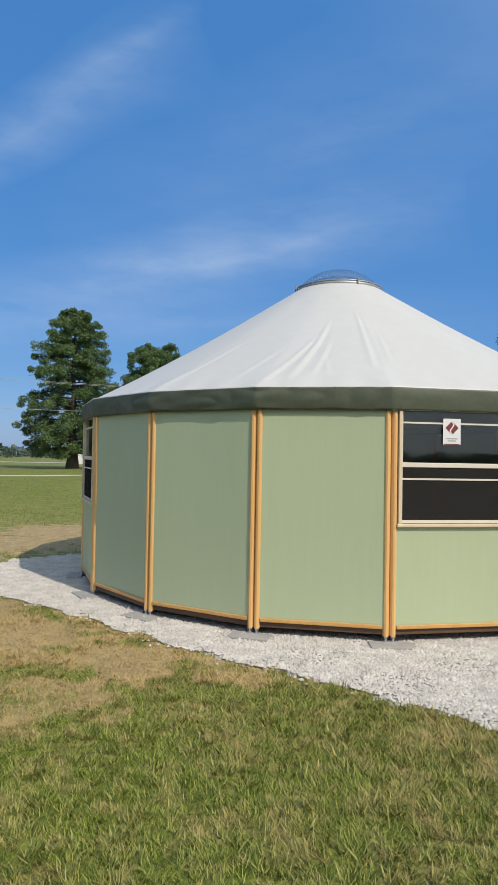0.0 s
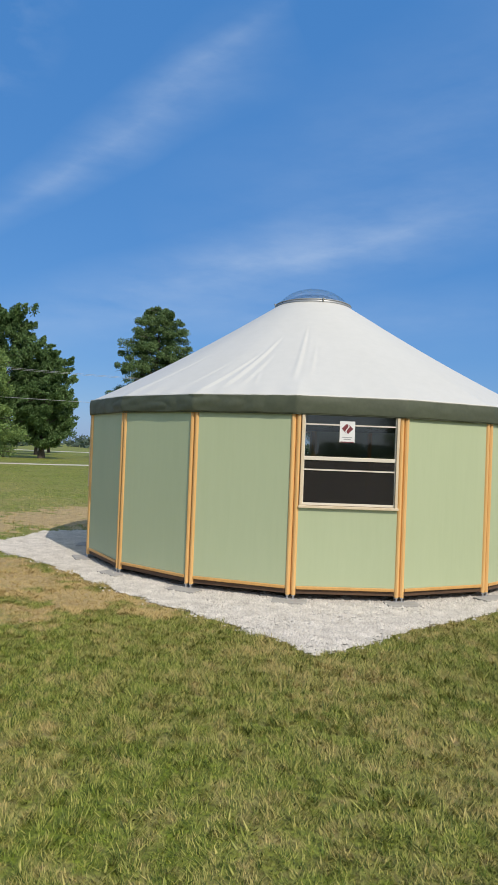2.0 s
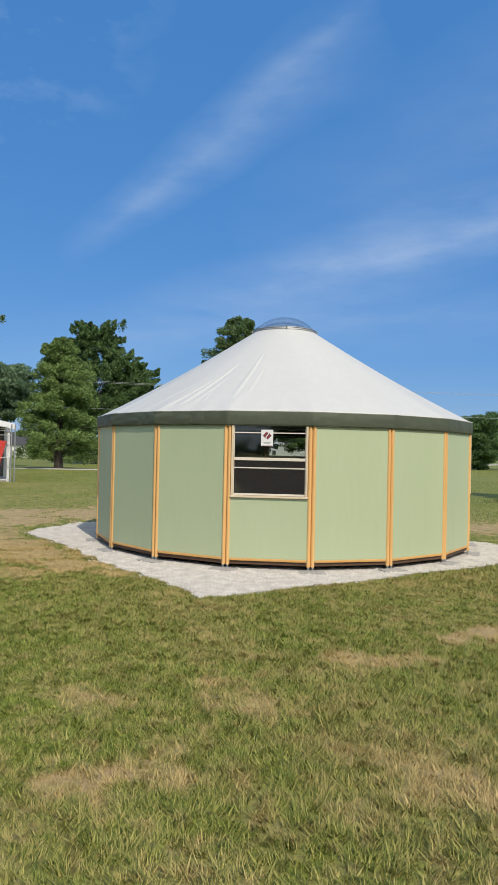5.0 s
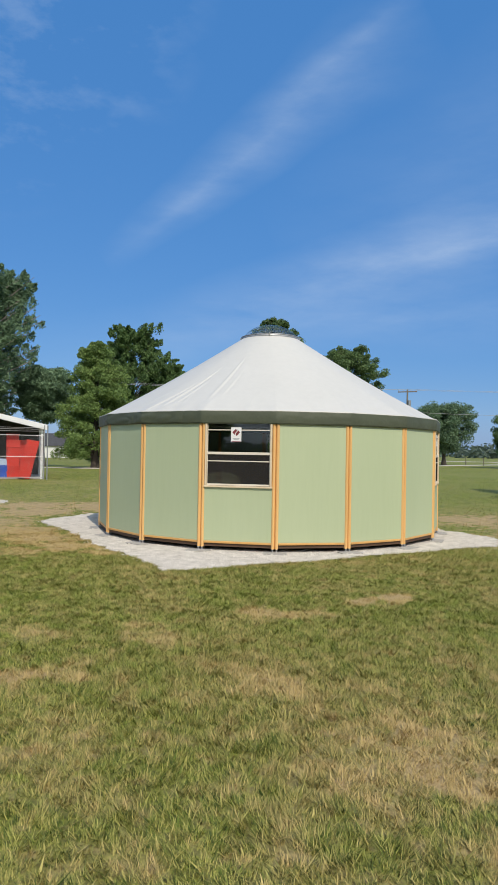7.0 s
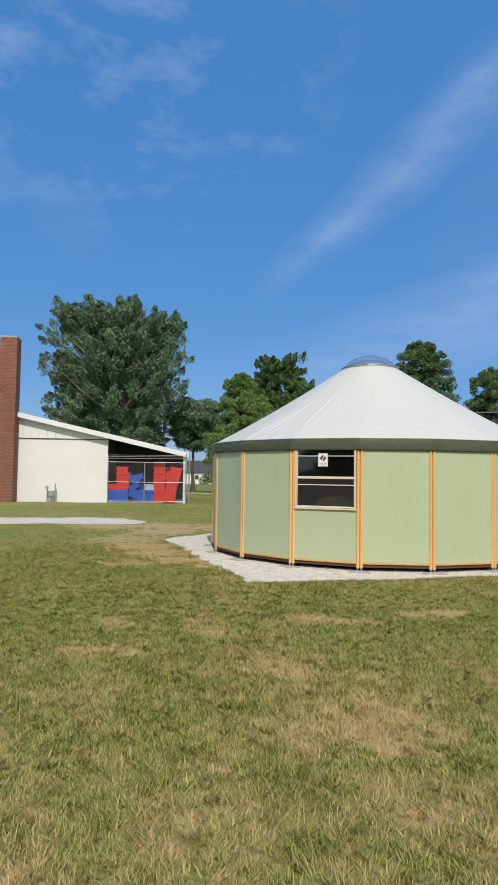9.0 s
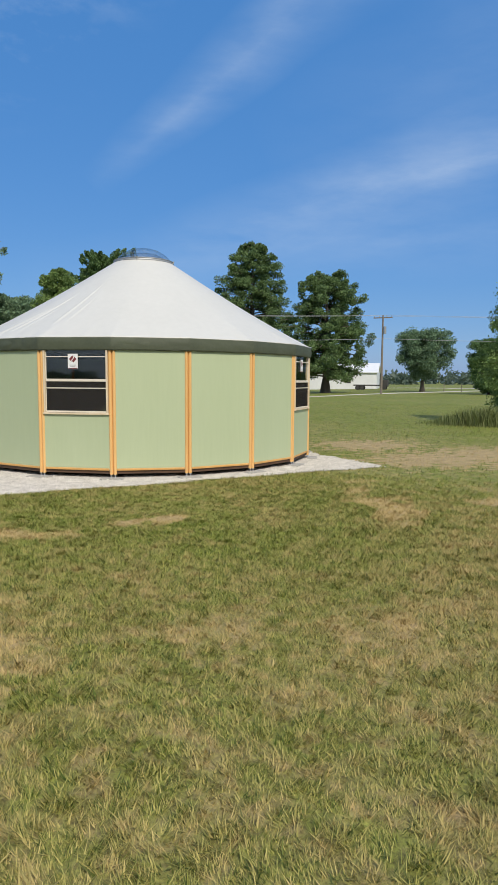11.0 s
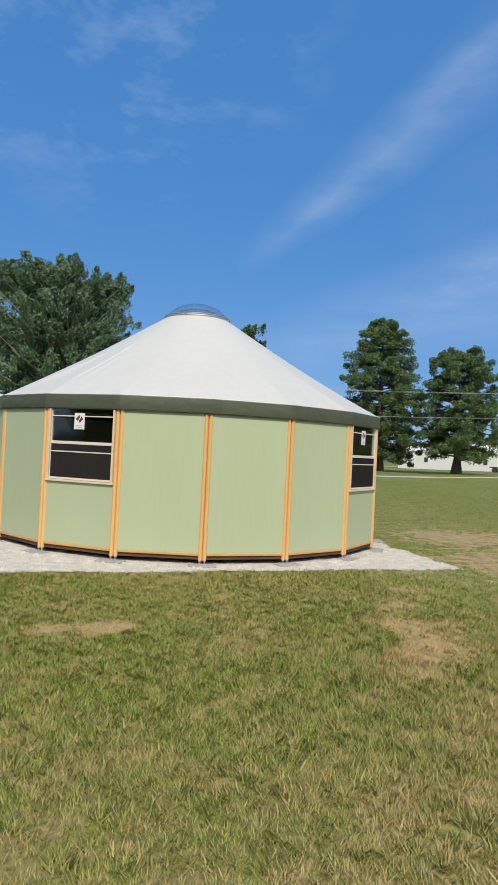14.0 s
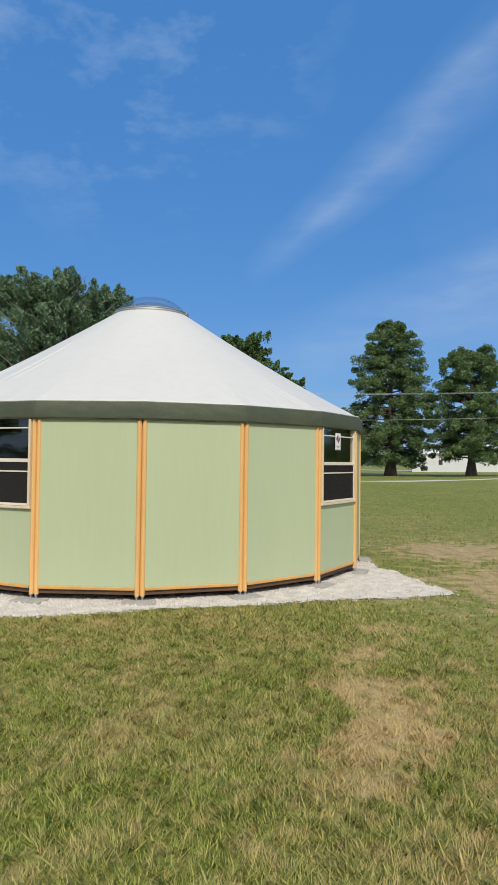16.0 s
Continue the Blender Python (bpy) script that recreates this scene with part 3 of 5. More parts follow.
def half_round(bm, x, w, z0, z1, y, depth):
    """An upright post with a rounded face and a slanted foot."""
    arc = [(x + w / 2 * math.cos(t), y - depth * 0.45 - depth * 0.55 * math.sin(t)) for t in [math.pi * k / 6 for k in range(7)]]
    sec = [(x - w / 2, y)] + arc[::-1] + [(x + w / 2, y)]
    low = [bm.verts.new((px, py, z0 + 0.02 * (y - py) / depth * -0.6)) for px, py in sec]
    high = [bm.verts.new((px, py, z1)) for px, py in sec]
    n = len(sec)
    for k in range(n):
        bm.faces.new((low[k], low[(k + 1) % n], high[(k + 1) % n], high[k]))
    bm.faces.new(low[::-1]), bm.faces.new(high)


def build_yurt():
    yurt = empty("yurt_cabin", Matrix(), "round sage-green panelled yurt with white fabric roof, on concrete blocks", "yurt")
    hw = CHORD / 2 - 0.062
    # shared pieces
    bm = bmesh.new()
    box(bm, -hw - 0.02, hw + 0.02, 0.0, 0.05, WALL_Z0, WALL_Z1)
    full = mesh_of(bm, M_PANEL)
    bm = bmesh.new()
    box(bm, -hw - 0.02, hw + 0.02, 0.0, 0.05, WALL_Z0, 1.032)
    low = mesh_of(bm, M_PANEL)
    bm = bmesh.new()
    box(bm, -hw, hw, -0.016, 0.0, WALL_Z0 - 0.005, WALL_Z0 + 0.032, bevel=0.009)
    rail = mesh_of(bm, M_RAIL)
    bm = bmesh.new()
    box(bm, -CHORD / 2 + 0.01, CHORD / 2 - 0.01, 0.012, 0.06, 0.062, WALL_Z0 - 0.006)
    beam = mesh_of(bm, M_BEAM)
    bm = bmesh.new()
    half_round(bm, 0, 0.057, 0.062, WALL_Z1, 0.05, 0.069)
    post = mesh_of(bm, M_WOOD)
    bm = bmesh.new()
    tube(bm, (0, 0, 0.006), (0, 0, 0.070), 0.011, seg=10)
    tube(bm, (0, 0, 0.040), (0, 0, 0.050), 0.022, seg=6)
    tube(bm, (0, 0, 0.006), (0, 0, 0.016), 0.032, seg=10)
    foot = mesh_of(bm, M_STEEL)
    for i in range(SIDES):
        m = side_pose(i)
        is_win = i in WINDOW_SIDES
        panel = part("wall_panel", low if is_win else full, None, yurt)
        panel.matrix_local = m
        part("bottom_rail", rail, None, panel, "honey-stained wooden rail")
        part("floor_beam", beam, None, panel, "dark brown rim beam")
        for s in (-1, 1):
            p = part("post", post, None, yurt)
            p.matrix_local = m @ Matrix.Translation((s * (CHORD / 2 - 0.033), 0.0, 0))
            f = part("levelling_foot", foot, None, yurt)
            f.matrix_local = m @ Matrix.Translation((s * (CHORD / 2 - 0.033), 0.0, 0))
        if is_win:
            build_window(yurt, m, hw, i in (4, 8))
    # floor and lining
    bm = bmesh.new()
    ring = [bm.verts.new(((RADIUS - 0.03) * math.cos(vertex_angle(k)), (RADIUS - 0.03) * math.sin(vertex_angle(k)), 0.115)) for k in range(SIDES)]
    f = bm.faces.new(ring)
    g = bmesh.ops.extrude_face_region(bm, geom=[f])
    bmesh.ops.translate(bm, vec=(0, 0, -0.05), verts=[v for v in g["geom"] if isinstance(v, bmesh.types.BMVert)])
    part("floor_deck", bm, M_FLOOR, yurt, "dark wooden floor deck")
    build_roof(yurt)
    return yurt


def build_window(yurt, m, hw, sticker):
    z0, z1 = 1.040, 2.09
    win = new("window")
    win.parent = yurt
    win.matrix_local = m
    # outer frame
    bm = bmesh.new()
    box(bm, -hw, -hw + 0.030, -0.030, 0.05, z0, z1, bevel=0.004)
    box(bm, hw - 0.030, hw, -0.030, 0.05, z0, z1, bevel=0.004)
    box(bm, -hw + 0.030, hw - 0.030, -0.026, 0.05, z1 - 0.03, z1)
    part("frame", bm, M_CREAM, win, "cream wooden frame")
    bm = bmesh.new()
    box(bm, -hw - 0.012, hw + 0.012, -0.034, 0.05, z0 - 0.024, z0 + 0.004, bevel=0.005)
    part("sill", bm, M_CREAM, win)
    iw = hw - 0.032
    bm = bmesh.new()
    box(bm, -iw, iw, -0.012, 0.028, 1.547, 1.589, bevel=0.005)
    box(bm, -iw, iw, -0.008, 0.02, 1.938, 1.953)
    box(bm, -iw, -iw + 0.010, -0.008, 0.02, 1.589, z1 - 0.03)
    box(bm, iw - 0.010, iw, -0.008, 0.02, 1.589, z1 - 0.03)
    part("upper_sash", bm, M_CREAM2, win, "pale sash with a thin rail")
    bm = bmesh.new()
    box(bm, -iw, iw, -0.011, -0.005, 1.434, 1.450)
    box(bm, -iw, iw, -0.006, 0.034, z0 + 0.008, z0 + 0.036, bevel=0.004)
    box(bm, -iw, -iw + 0.010, -0.004, 0.034, z0 + 0.036, 1.545)
    box(bm, iw - 0.010, iw, -0.004, 0.034, z0 + 0.036, 1.545)
    part("lower_sash", bm, M_CREAM2, win)
    bm = bmesh.new()
    box(bm, -iw + 0.008, iw - 0.008, 0.006, 0.010, 1.587, z1 - 0.028)
    g = part("pane", bm, M_GLASS, win)
    g.visible_shadow = False
    bm = bmesh.new()
    box(bm, -iw + 0.008, iw - 0.008, 0.022, 0.026, z0 + 0.03, 1.547)
    g = part("pane", bm, M_GLASS, win)
    g.visible_shadow = False
    bm = bmesh.new()
    box(bm, -iw + 0.008, iw - 0.008, -0.003, -0.001, z0 + 0.03, 1.547)
    part("insect_screen", bm, M_SCREEN, win, "dark grey insect screen")
    if sticker:
        cx, cz = -0.040, 1.872
        bm = bmesh.new()
        box(bm, cx - 0.085, cx + 0.085, -0.011, -0.009, cz - 0.118, cz + 0.118)
        card = part("paper_card", bm, M_PAPER, win, "white paper card with a dark red diamond mark")
        # a diamond cut by an S-shaped gap, then small bars
        for sgn in (-1, 1):
            bm = bmesh.new()
            edge = [(sgn * 0.0 + 0.017 * math.sin(t * math.pi * 2) * 1.0, 0.062 * (1 - 2 * t)) for t in [k / 8 for k in range(9)]]
            out = [(sgn * 0.064, 0.0)]
            loop = [(cx + x + sgn * 0.007, cz + 0.035 + z * 0.93) for x, z in edge] + [(cx + out[0][0], cz + 0.035)]
            vs = [bm.verts.new((x, -0.0125, z)) for x, z in loop]
            bm.faces.new(vs if sgn > 0 else vs[::-1])
            part("printed_mark", bm, M_MAROON, win)
        for z, w, mm in ((-0.062, 0.055, M_GREYPRINT), (-0.082, 0.040, M_GREYPRINT), (-0.113, 0.075, M_MAROON)):
            bm = bmesh.new()
            vs = [bm.verts.new((cx + x, -0.0125, cz + z + h)) for x, h in ((-w, -0.005), (w, -0.005), (w, 0.005), (-w, 0.005))]
            bm.faces.new(vs)
            part("printed_bar", bm, mm, win)


EAVE_R, EAVE_Z, RING_R, RING_Z = RADIUS + 0.018, 2.252, 0.615, 3.995


def poly_radius(a, r):
    """Radius of the regular polygon with circumradius r in direction a."""
    step = 2 * math.pi / SIDES
    d = (a - vertex_angle(4)) % step - step / 2
    return r * math.cos(step / 2) / np.cos(d)


def build_roof(yurt):
    na, nr = 1080, 64
    A = np.linspace(0, 2 * math.pi, na, endpoint=False)
    T = np.linspace(0, 1, nr)
    AA, TT = np.meshgrid(A, T, indexing="ij")
    outer = poly_radius(AA, EAVE_R)
    flat = (1 - TT) ** 3
    outer = outer * flat + EAVE_R * 0.992 * (1 - flat)
    R = outer * (1 - TT) + RING_R * TT
    Z = EAVE_Z + (RING_Z - EAVE_Z) * TT - 0.045 * np.sin(math.pi * TT)
    # rafters press through softly, cloth sags a little between them
    step = 2 * math.pi / SIDES
    ph = ((AA - vertex_angle(4)) / step) % 1.0
    Z -= 0.005 * np.sin(math.pi * ph) ** 2 * np.sin(math.pi * np.clip(TT * 1.1, 0, 1))
    Z += 0.006 * np.sin(AA * 54) * smoothstep(0.16, 0.0, TT)
    deg = np.degrees(AA)
    # pulled folds in the cloth: bearing at the eave, twist toward the ring, start and end along the slope, height, width
    for a0, twist, t0, t1, h, w in ((-101, 10, 0.02, 0.62, 0.024, 0.75), (-105, 16, 0.0, 0.5, 0.020, 0.6), (-97.5, 9, 0.05, 0.45, 0.016, 0.6),
                                    (-86, 2, 0.1, 0.72, 0.022, 0.7), (-83, 5, 0.15, 0.55, 0.014, 0.6), (-112, 20, 0.05, 0.40, 0.014, 0.7),
                                    (-93, -7, 0.06, 0.30, 0.014, 0.5), (-4, -9, 0.02, 0.40, 0.014, 0.7), (-9, -12, 0.0, 0.33, 0.012, 0.6),
                                    (2, -8, 0.02, 0.35, 0.012, 0.6), (-14, -10, 0.0, 0.25, 0.010, 0.6), (-60, 6, 0.0, 0.2, 0.008, 0.6),
                                    (-40, -5, 0.0, 0.18, 0.008, 0.6), (-72, 5, 0.0, 0.22, 0.010, 0.6), (-125, 12, 0.0, 0.5, 0.012, 0.8)):
        off = (deg - (a0 + twist * TT) + 180) % 360 - 180
        win = smoothstep(t0, t0 + 0.12, TT) * smoothstep(t1, t1 - 0.2, TT)
        Z += 0.42 * h * win * (np.exp(-(off / w) ** 2) - 0.6 * np.exp(-((off - 1.6 * w) / w) ** 2))
    X, Y = R * np.cos(AA), R * np.sin(AA)
    idx = np.arange(na * nr).reshape(na, nr)
    nx = np.roll(idx, -1, 0)
    quads = np.stack((idx[:, :-1], nx[:, :-1], nx[:, 1:], idx[:, 1:]), -1).reshape(-1, 4)
    me = raw_mesh(np.stack((X, Y, Z), -1).reshape(-1, 3), quads.ravel(), [4] * len(quads), M_VINYL)
    me.shade_smooth()
    roof = new("roof", me)
    roof.parent = yurt
    tagged(roof, "white vinyl roof cloth with pulled folds")
    so = roof.modifiers.new("thickness", "SOLIDIFY")
    so.thickness, so.offset = 0.006, -1
    # dark green valance round the eave
    nz = 14
    T = np.linspace(0, 1, nz)
    AA, TT = np.meshgrid(A, T, indexing="ij")
    rag = np.array([noise.noise(Vector((math.cos(a) * 9, math.sin(a) * 9, 0))) for a in A])[:, None]
    crease = np.array([[noise.noise(Vector((math.cos(a) * 14, math.sin(a) * 14, t * 1.6))) for t in T] for a in A])
    west = smoothstep(-78, -105, (np.degrees(AA) + 180) % 360 - 180) * 0.9 + 0.35
    R = poly_radius(AA, EAVE_R + 0.012) + 0.008 * np.sin(math.pi * TT) + 0.020 * np.abs(crease) * west
    Z = EAVE_Z + 0.004 - TT * 0.202 - 0.004 * rag * TT + 0.012 * crease * west * TT
    X, Y = R * np.cos(AA), R * np.sin(AA)
    idx = np.arange(na * nz).reshape(na, nz)
    nx = np.roll(idx, -1, 0)
    quads = np.stack((idx[:, :-1], nx[:, :-1], nx[:, 1:], idx[:, 1:]), -1).reshape(-1, 4)
    me = raw_mesh(np.stack((X, Y, Z), -1).reshape(-1, 3), quads.ravel(), [4] * len(quads), M_VALANCE)
    me.shade_smooth()
    val = new("valance", me)
    val.parent = yurt
    tagged(val, "dark green fabric valance, creased")
    so = val.modifiers.new("thickness", "SOLIDIFY")
    so.thickness, so.offset = 0.006, -1
    # piping where roof and valance meet, and the hem
    for nm, zz, rr, mm, rad in (("piping", EAVE_Z + 0.004, EAVE_R + 0.014, M_VINYL, 0.010), ("hem", EAVE_Z - 0.199, EAVE_R + 0.012, M_VALANCE, 0.008)):
        bm = bmesh.new()
        rings = []
        for k in range(SIDES):
            a = vertex_angle(k)
            rings.append([bm.verts.new(((rr + rad * math.cos(t)) * math.cos(a), (rr + rad * math.cos(t)) * math.sin(a), zz + rad * math.sin(t))) for t in [math.pi * q / 3 for q in range(6)]])
        for k in range(SIDES):
            for q in range(6):
                bm.faces.new((rings[k][q], rings[(k + 1) % SIDES][q], rings[(k + 1) % SIDES][(q + 1) % 6], rings[k][(q + 1) % 6]))
        part(nm, bm, mm, yurt)
    # skylight: collar, rim and clear dome
    bm = bmesh.new()
    n = 64
    prof = [(RING_R + 0.010, RING_Z - 0.02), (RING_R + 0.012, RING_Z + 0.025), (RING_R - 0.01, RING_Z + 0.035), (RING_R - 0.03, RING_Z + 0.03), (RING_R - 0.03, RING_Z - 0.03)]
    lathe(bm, prof, n, True)
    sky = part("skylight", bm, M_GALV, yurt, "clear domed skylight with a grey collar", True)
    bm = bmesh.new()
    cap = lambda rad, base, rise: [(rad * math.sin(t), base + rise * (math.cos(t) - math.cos(1.15)) / (1 - math.cos(1.15))) for t in [1.15 * (1 - k / 16) for k in range(16)]]

    def shell(rad, base, rise, thick):
        out = [(r / math.sin(1.15), z) for r, z in cap(rad, base, rise)] + [(0.004, base + rise)]
        return out + [(max(0.003, r - thick), z - thick) for r, z in out[::-1]]

    lathe(bm, shell(RING_R - 0.012, RING_Z + 0.03, 0.30, 0.006), n, True)
    dome = part("dome", bm, M_DOME, sky, "clear acrylic dome", True)
    dome.visible_shadow = False
    bm = bmesh.new()
    lathe(bm, shell(RING_R - 0.06, RING_Z + 0.02, 0.21, 0.005), n, True)
    dome = part("dome", bm, M_DOME, sky, "", True)
    dome.visible_shadow = False
    bm = bmesh.new()
    lathe(bm, [(RING_R + 0.004 + 0.011 * math.cos(t), RING_Z + 0.040 + 0.011 * math.sin(t)) for t in [math.pi * q / 4 for q in range(8)]], n, True)
    part("clamp_ring", bm, M_GALV, sky, "grey metal clamp ring", True)
    for a in (0.35, 1.9, 3.5, 5.1):
        bm = bmesh.new()
        x, y = (RING_R + 0.015) * math.cos(a), (RING_R + 0.015) * math.sin(a)
        tube(bm, (x, y, RING_Z + 0.0), (x * 1.02, y * 1.02, RING_Z + 0.06), 0.012, seg=8)
        part("latch", bm, M_STEEL, sky)


def lathe(bm, prof, n, closed):
    rings = [[bm.verts.new((r * math.cos(2 * math.pi * k / n), r * math.sin(2 * math.pi * k / n), z)) for k in range(n)] for r, z in prof]
    pairs = list(zip(rings, rings[1:])) + ([(rings[-1], rings[0])] if closed else [])
    for a, b in pairs:
        for k in range(n):
            bm.faces.new((a[k], a[(k + 1) % n], b[(k + 1) % n], b[k]))


build_yurt()


def build_blocks():
    bm = bmesh.new()
    box(bm, -0.19, 0.19, -0.10, 0.10, 0.0, 0.050, bevel=0.007)
    me = mesh_of(bm, M_CONC)
    for k in range(SIDES):
        a = vertex_angle(k)
        m = Matrix.Translation(((RADIUS + 0.085) * math.cos(a), (RADIUS + 0.085) * math.sin(a), -0.042)) @ Matrix.Rotation(a + math.pi / 2 + random.uniform(-0.08, 0.08), 4, "Z")
        ob = new("concrete_block", me)
        ob.matrix_world = m
        tagged(ob, "flat grey concrete block under a pair of yurt posts", "concrete block", "blocks under the yurt")


build_blocks()

# ---- trees ----


def leaf_cloud(rng, centres, sizes, per, leaf, flat=0.45, ways=None, spray=0.0):
    """Small pointed leaves scattered in flattened clumps, or in sprays that taper along the given ways."""
    n = len(centres) * per
    c = np.repeat(centres, per, 0)
    s = np.repeat(sizes, per)
    v = rng.normal(size=(n, 3))
    v /= np.linalg.norm(v, axis=1)[:, None]
    v *= (rng.random(n) ** 0.42)[:, None]
    v[:, 2] *= flat
    a = rng.normal(size=(n, 3))
    a /= np.linalg.norm(a, axis=1)[:, None]
    if ways is not None and spray:
        g = np.repeat(ways, per, 0)
        far = rng.random(n) * spray
        v = v * (1 - 0.8 * far / spray)[:, None] + g * far[:, None]
        a = a + g * 1.1
        a /= np.linalg.norm(a, axis=1)[:, None]
    pos = c + v * s[:, None]
    b = rng.normal(size=(n, 3))
    b -= a * (a * b).sum(1)[:, None]
    b /= np.linalg.norm(b, axis=1)[:, None]
    ln = (leaf * rng.uniform(0.6, 1.35, n))[:, None]
    tri = np.stack((pos - a * ln + b * ln * 0.45, pos - a * ln * 0.6 - b * ln * 0.5, pos + a * ln), 1)
    return tri.reshape(-1, 3)


def tree(name, x, y, height, radius, profile, material, bark, label, category, seed, trunk=0.3, bare=0.12, limbs=60, per=110, leaf=0.16,
         clump=0.9, rise=0.15, droop=0.0, stems=1, flat=0.45, z=None, spray=0.0):
    """A tapered trunk with limbs and a crown of small leaves. profile: share of the radius at heights from bare to top."""
    rng = np.random.default_rng(seed)
    z = float(ground_z(x, y)) if z is None else z
    top = empty(name, Matrix.Translation((x, y, z - 0.05)), label, category)
    bm = bmesh.new()
    centres, sizes, ways = [], [], []
    lines = []
    for s in range(stems):
        a = 6.283 * s / stems + rng.uniform(0, 1)
        lean = (0 if stems == 1 else radius * 0.42 * rng.uniform(0.6, 1.1))
        pts = [Vector((0, 0, 0))]
        for k in range(1, 9):
            f = k / 8
            pts.append(Vector((math.cos(a) * lean * f ** 1.2 + rng.normal() * 0.012 * height * f, math.sin(a) * lean * f ** 1.2 + rng.normal() * 0.012 * height * f, height * 0.97 * f * (1 if s == 0 else rng.uniform(0.86, 0.98)))))
        for k in range(8):
            r0, r1 = trunk * (1 - 0.93 * (k / 8) ** 0.8), trunk * (1 - 0.93 * ((k + 1) / 8) ** 0.8)
            if k == 0:
                r0 *= 1.45
            tube(bm, pts[k], pts[k + 1], r0 / stems ** 0.4, r1 / stems ** 0.4, seg=9, caps=False)
        lines.append(pts)
    hs = np.linspace(0, 1, len(profile))
    for i in range(limbs):
        f = (i + rng.random()) / limbs
        h = bare + (0.985 - bare) * f
        pts = lines[int(rng.integers(stems))]
        k = min(7, int(h * 8))
        base = pts[k].lerp(pts[k + 1], h * 8 - k)
        az = i * 2.39996 + rng.normal() * 0.35
        want = radius * np.interp(f, hs, profile) * rng.uniform(0.64, 1.04)
        out = Vector((math.cos(az), math.sin(az), 0))
        reach = max(0.25, float(want) - (0 if stems == 1 else max(0.0, base.to_2d().dot(out.to_2d())) * 0.8))
        up = rise * (0.6 + f) - droop * (1 - f)
        tip = base + out * reach + Vector((0, 0, reach * up + rng.normal() * 0.15))
        tip.z = min(tip.z, height)
        bend = base.lerp(tip, 0.55) + Vector((0, 0, 0.08 * reach))
        rr = max(0.02, trunk * 0.28 * (1 - 0.75 * f) * min(1.0, reach / radius + 0.3))
        tube(bm, base, bend, rr, rr * 0.6, seg=5, caps=False)
        tube(bm, bend, tip, rr * 0.6, rr * 0.18, seg=5, caps=False)
        m = max(2, int(round(2 + 4 * reach / radius)))
        for j in range(m):
            g = 0.32 + 0.68 * (j + rng.random() * 0.6) / m
            p = base.lerp(bend, g / 0.55) if g < 0.55 else bend.lerp(tip, (g - 0.55) / 0.45)
            side = Vector((-out.y, out.x, 0)) * float(np.clip(rng.normal(), -1.2, 1.2)) * 0.20 * reach
            p = p + side + Vector((0, 0, rng.normal() * 0.10 * clump))
            centres.append(tuple(p))
            ways.append(tuple((out * rng.uniform(0.3, 1.0) + Vector((rng.normal() * 0.3, rng.normal() * 0.3, rng.uniform(0.3, 1.1)))).normalized()))
            sizes.append(clump * rng.uniform(0.55, 1.15) * (0.55 + 0.45 * min(1, reach / (0.6 * radius))))
    part("trunk", bm, bark, top, "rough bark trunk with limbs", True)
    co = leaf_cloud(rng, np.array(centres), np.array(sizes), 2 * per, leaf * 0.78, flat, np.array(ways), spray)
    n = len(co) // 3
    crown = new("crown", raw_mesh(co, np.arange(3 * n), [3] * n, material))
    crown.parent = top
    return top


TALL = (0.74, 1.0, 1.0, 0.92, 0.84, 0.74, 0.62, 0.46, 0.20)
CONE = (0.75, 1.0, 0.95, 0.82, 0.70, 0.60, 0.48, 0.34, 0.16)
VASE = (0.66, 0.86, 0.94, 0.98, 1.0, 0.97, 0.90, 0.76, 0.50)
OVAL = (0.60, 0.92, 1.0, 1.0, 0.95, 0.88, 0.76, 0.58, 0.30)
ROUND = (0.45, 0.80, 0.97, 1.0, 1.0, 0.95, 0.85, 0.66, 0.40)
SPREAD = (0.60, 0.95, 1.0, 0.95, 0.92, 0.88, 0.78, 0.60, 0.35)

tree("cypress_tree", -36.6, 85.0, 25.2, 9.0, TALL, M_LEAF_A, M_BARK, "tall green cypress with layered tufted branches", "tree", 11, trunk=0.75, bare=0.10, limbs=112, per=90, leaf=0.23, clump=1.0, rise=0.14, droop=0.30, flat=0.8)
tree("cypress_tree", -23.6, 84.0, 18.4, 8.0, OVAL, M_LEAF_A, M_BARK, "broad oval cypress standing beside the driveway", "tree", 12, trunk=0.62, bare=0.13, limbs=100, per=85, leaf=0.22, clump=0.92, rise=0.18, droop=0.22, flat=0.8)
tree("broadleaf_tree", -52.2, 67.0, 20.4, 6.6, OVAL, M_LEAF_B, M_BARK, "large dark green broadleaf tree with a pointed crown", "tree", 13, trunk=0.5, bare=0.06, limbs=115, per=95, leaf=0.25, clump=1.0, rise=0.45, flat=0.62, spray=1.4)
tree("broadleaf_tree", -47.2, 69.5, 14.9, 4.5, OVAL, M_LEAF_B, M_BARK, "dark green broadleaf tree with a rounded crown", "tree", 14, trunk=0.4, bare=0.07, limbs=80, per=90, leaf=0.25, clump=0.95, rise=0.45, flat=0.62, spray=1.4)
tree("broadleaf_tree", -33.1, 35.0, 12.0, 4.8, CONE, M_LEAF_D, M_BARK, "light green tree with low spreading branches", "tree", 15, trunk=0.32, bare=0.06, limbs=95, per=95, leaf=0.15, clump=0.72, rise=0.25, droop=0.10, flat=0.8)
tree("ash_tree", -47.1, 31.0, 18.9, 8.1, VASE, M_LEAF_C, M_PALEBARK, "big old ash tree with several pale stems", "tree", 16, trunk=0.80, bare=0.12, limbs=300, per=72, leaf=0.20, clump=0.95, rise=0.75, stems=8, flat=0.8, spray=1.3)
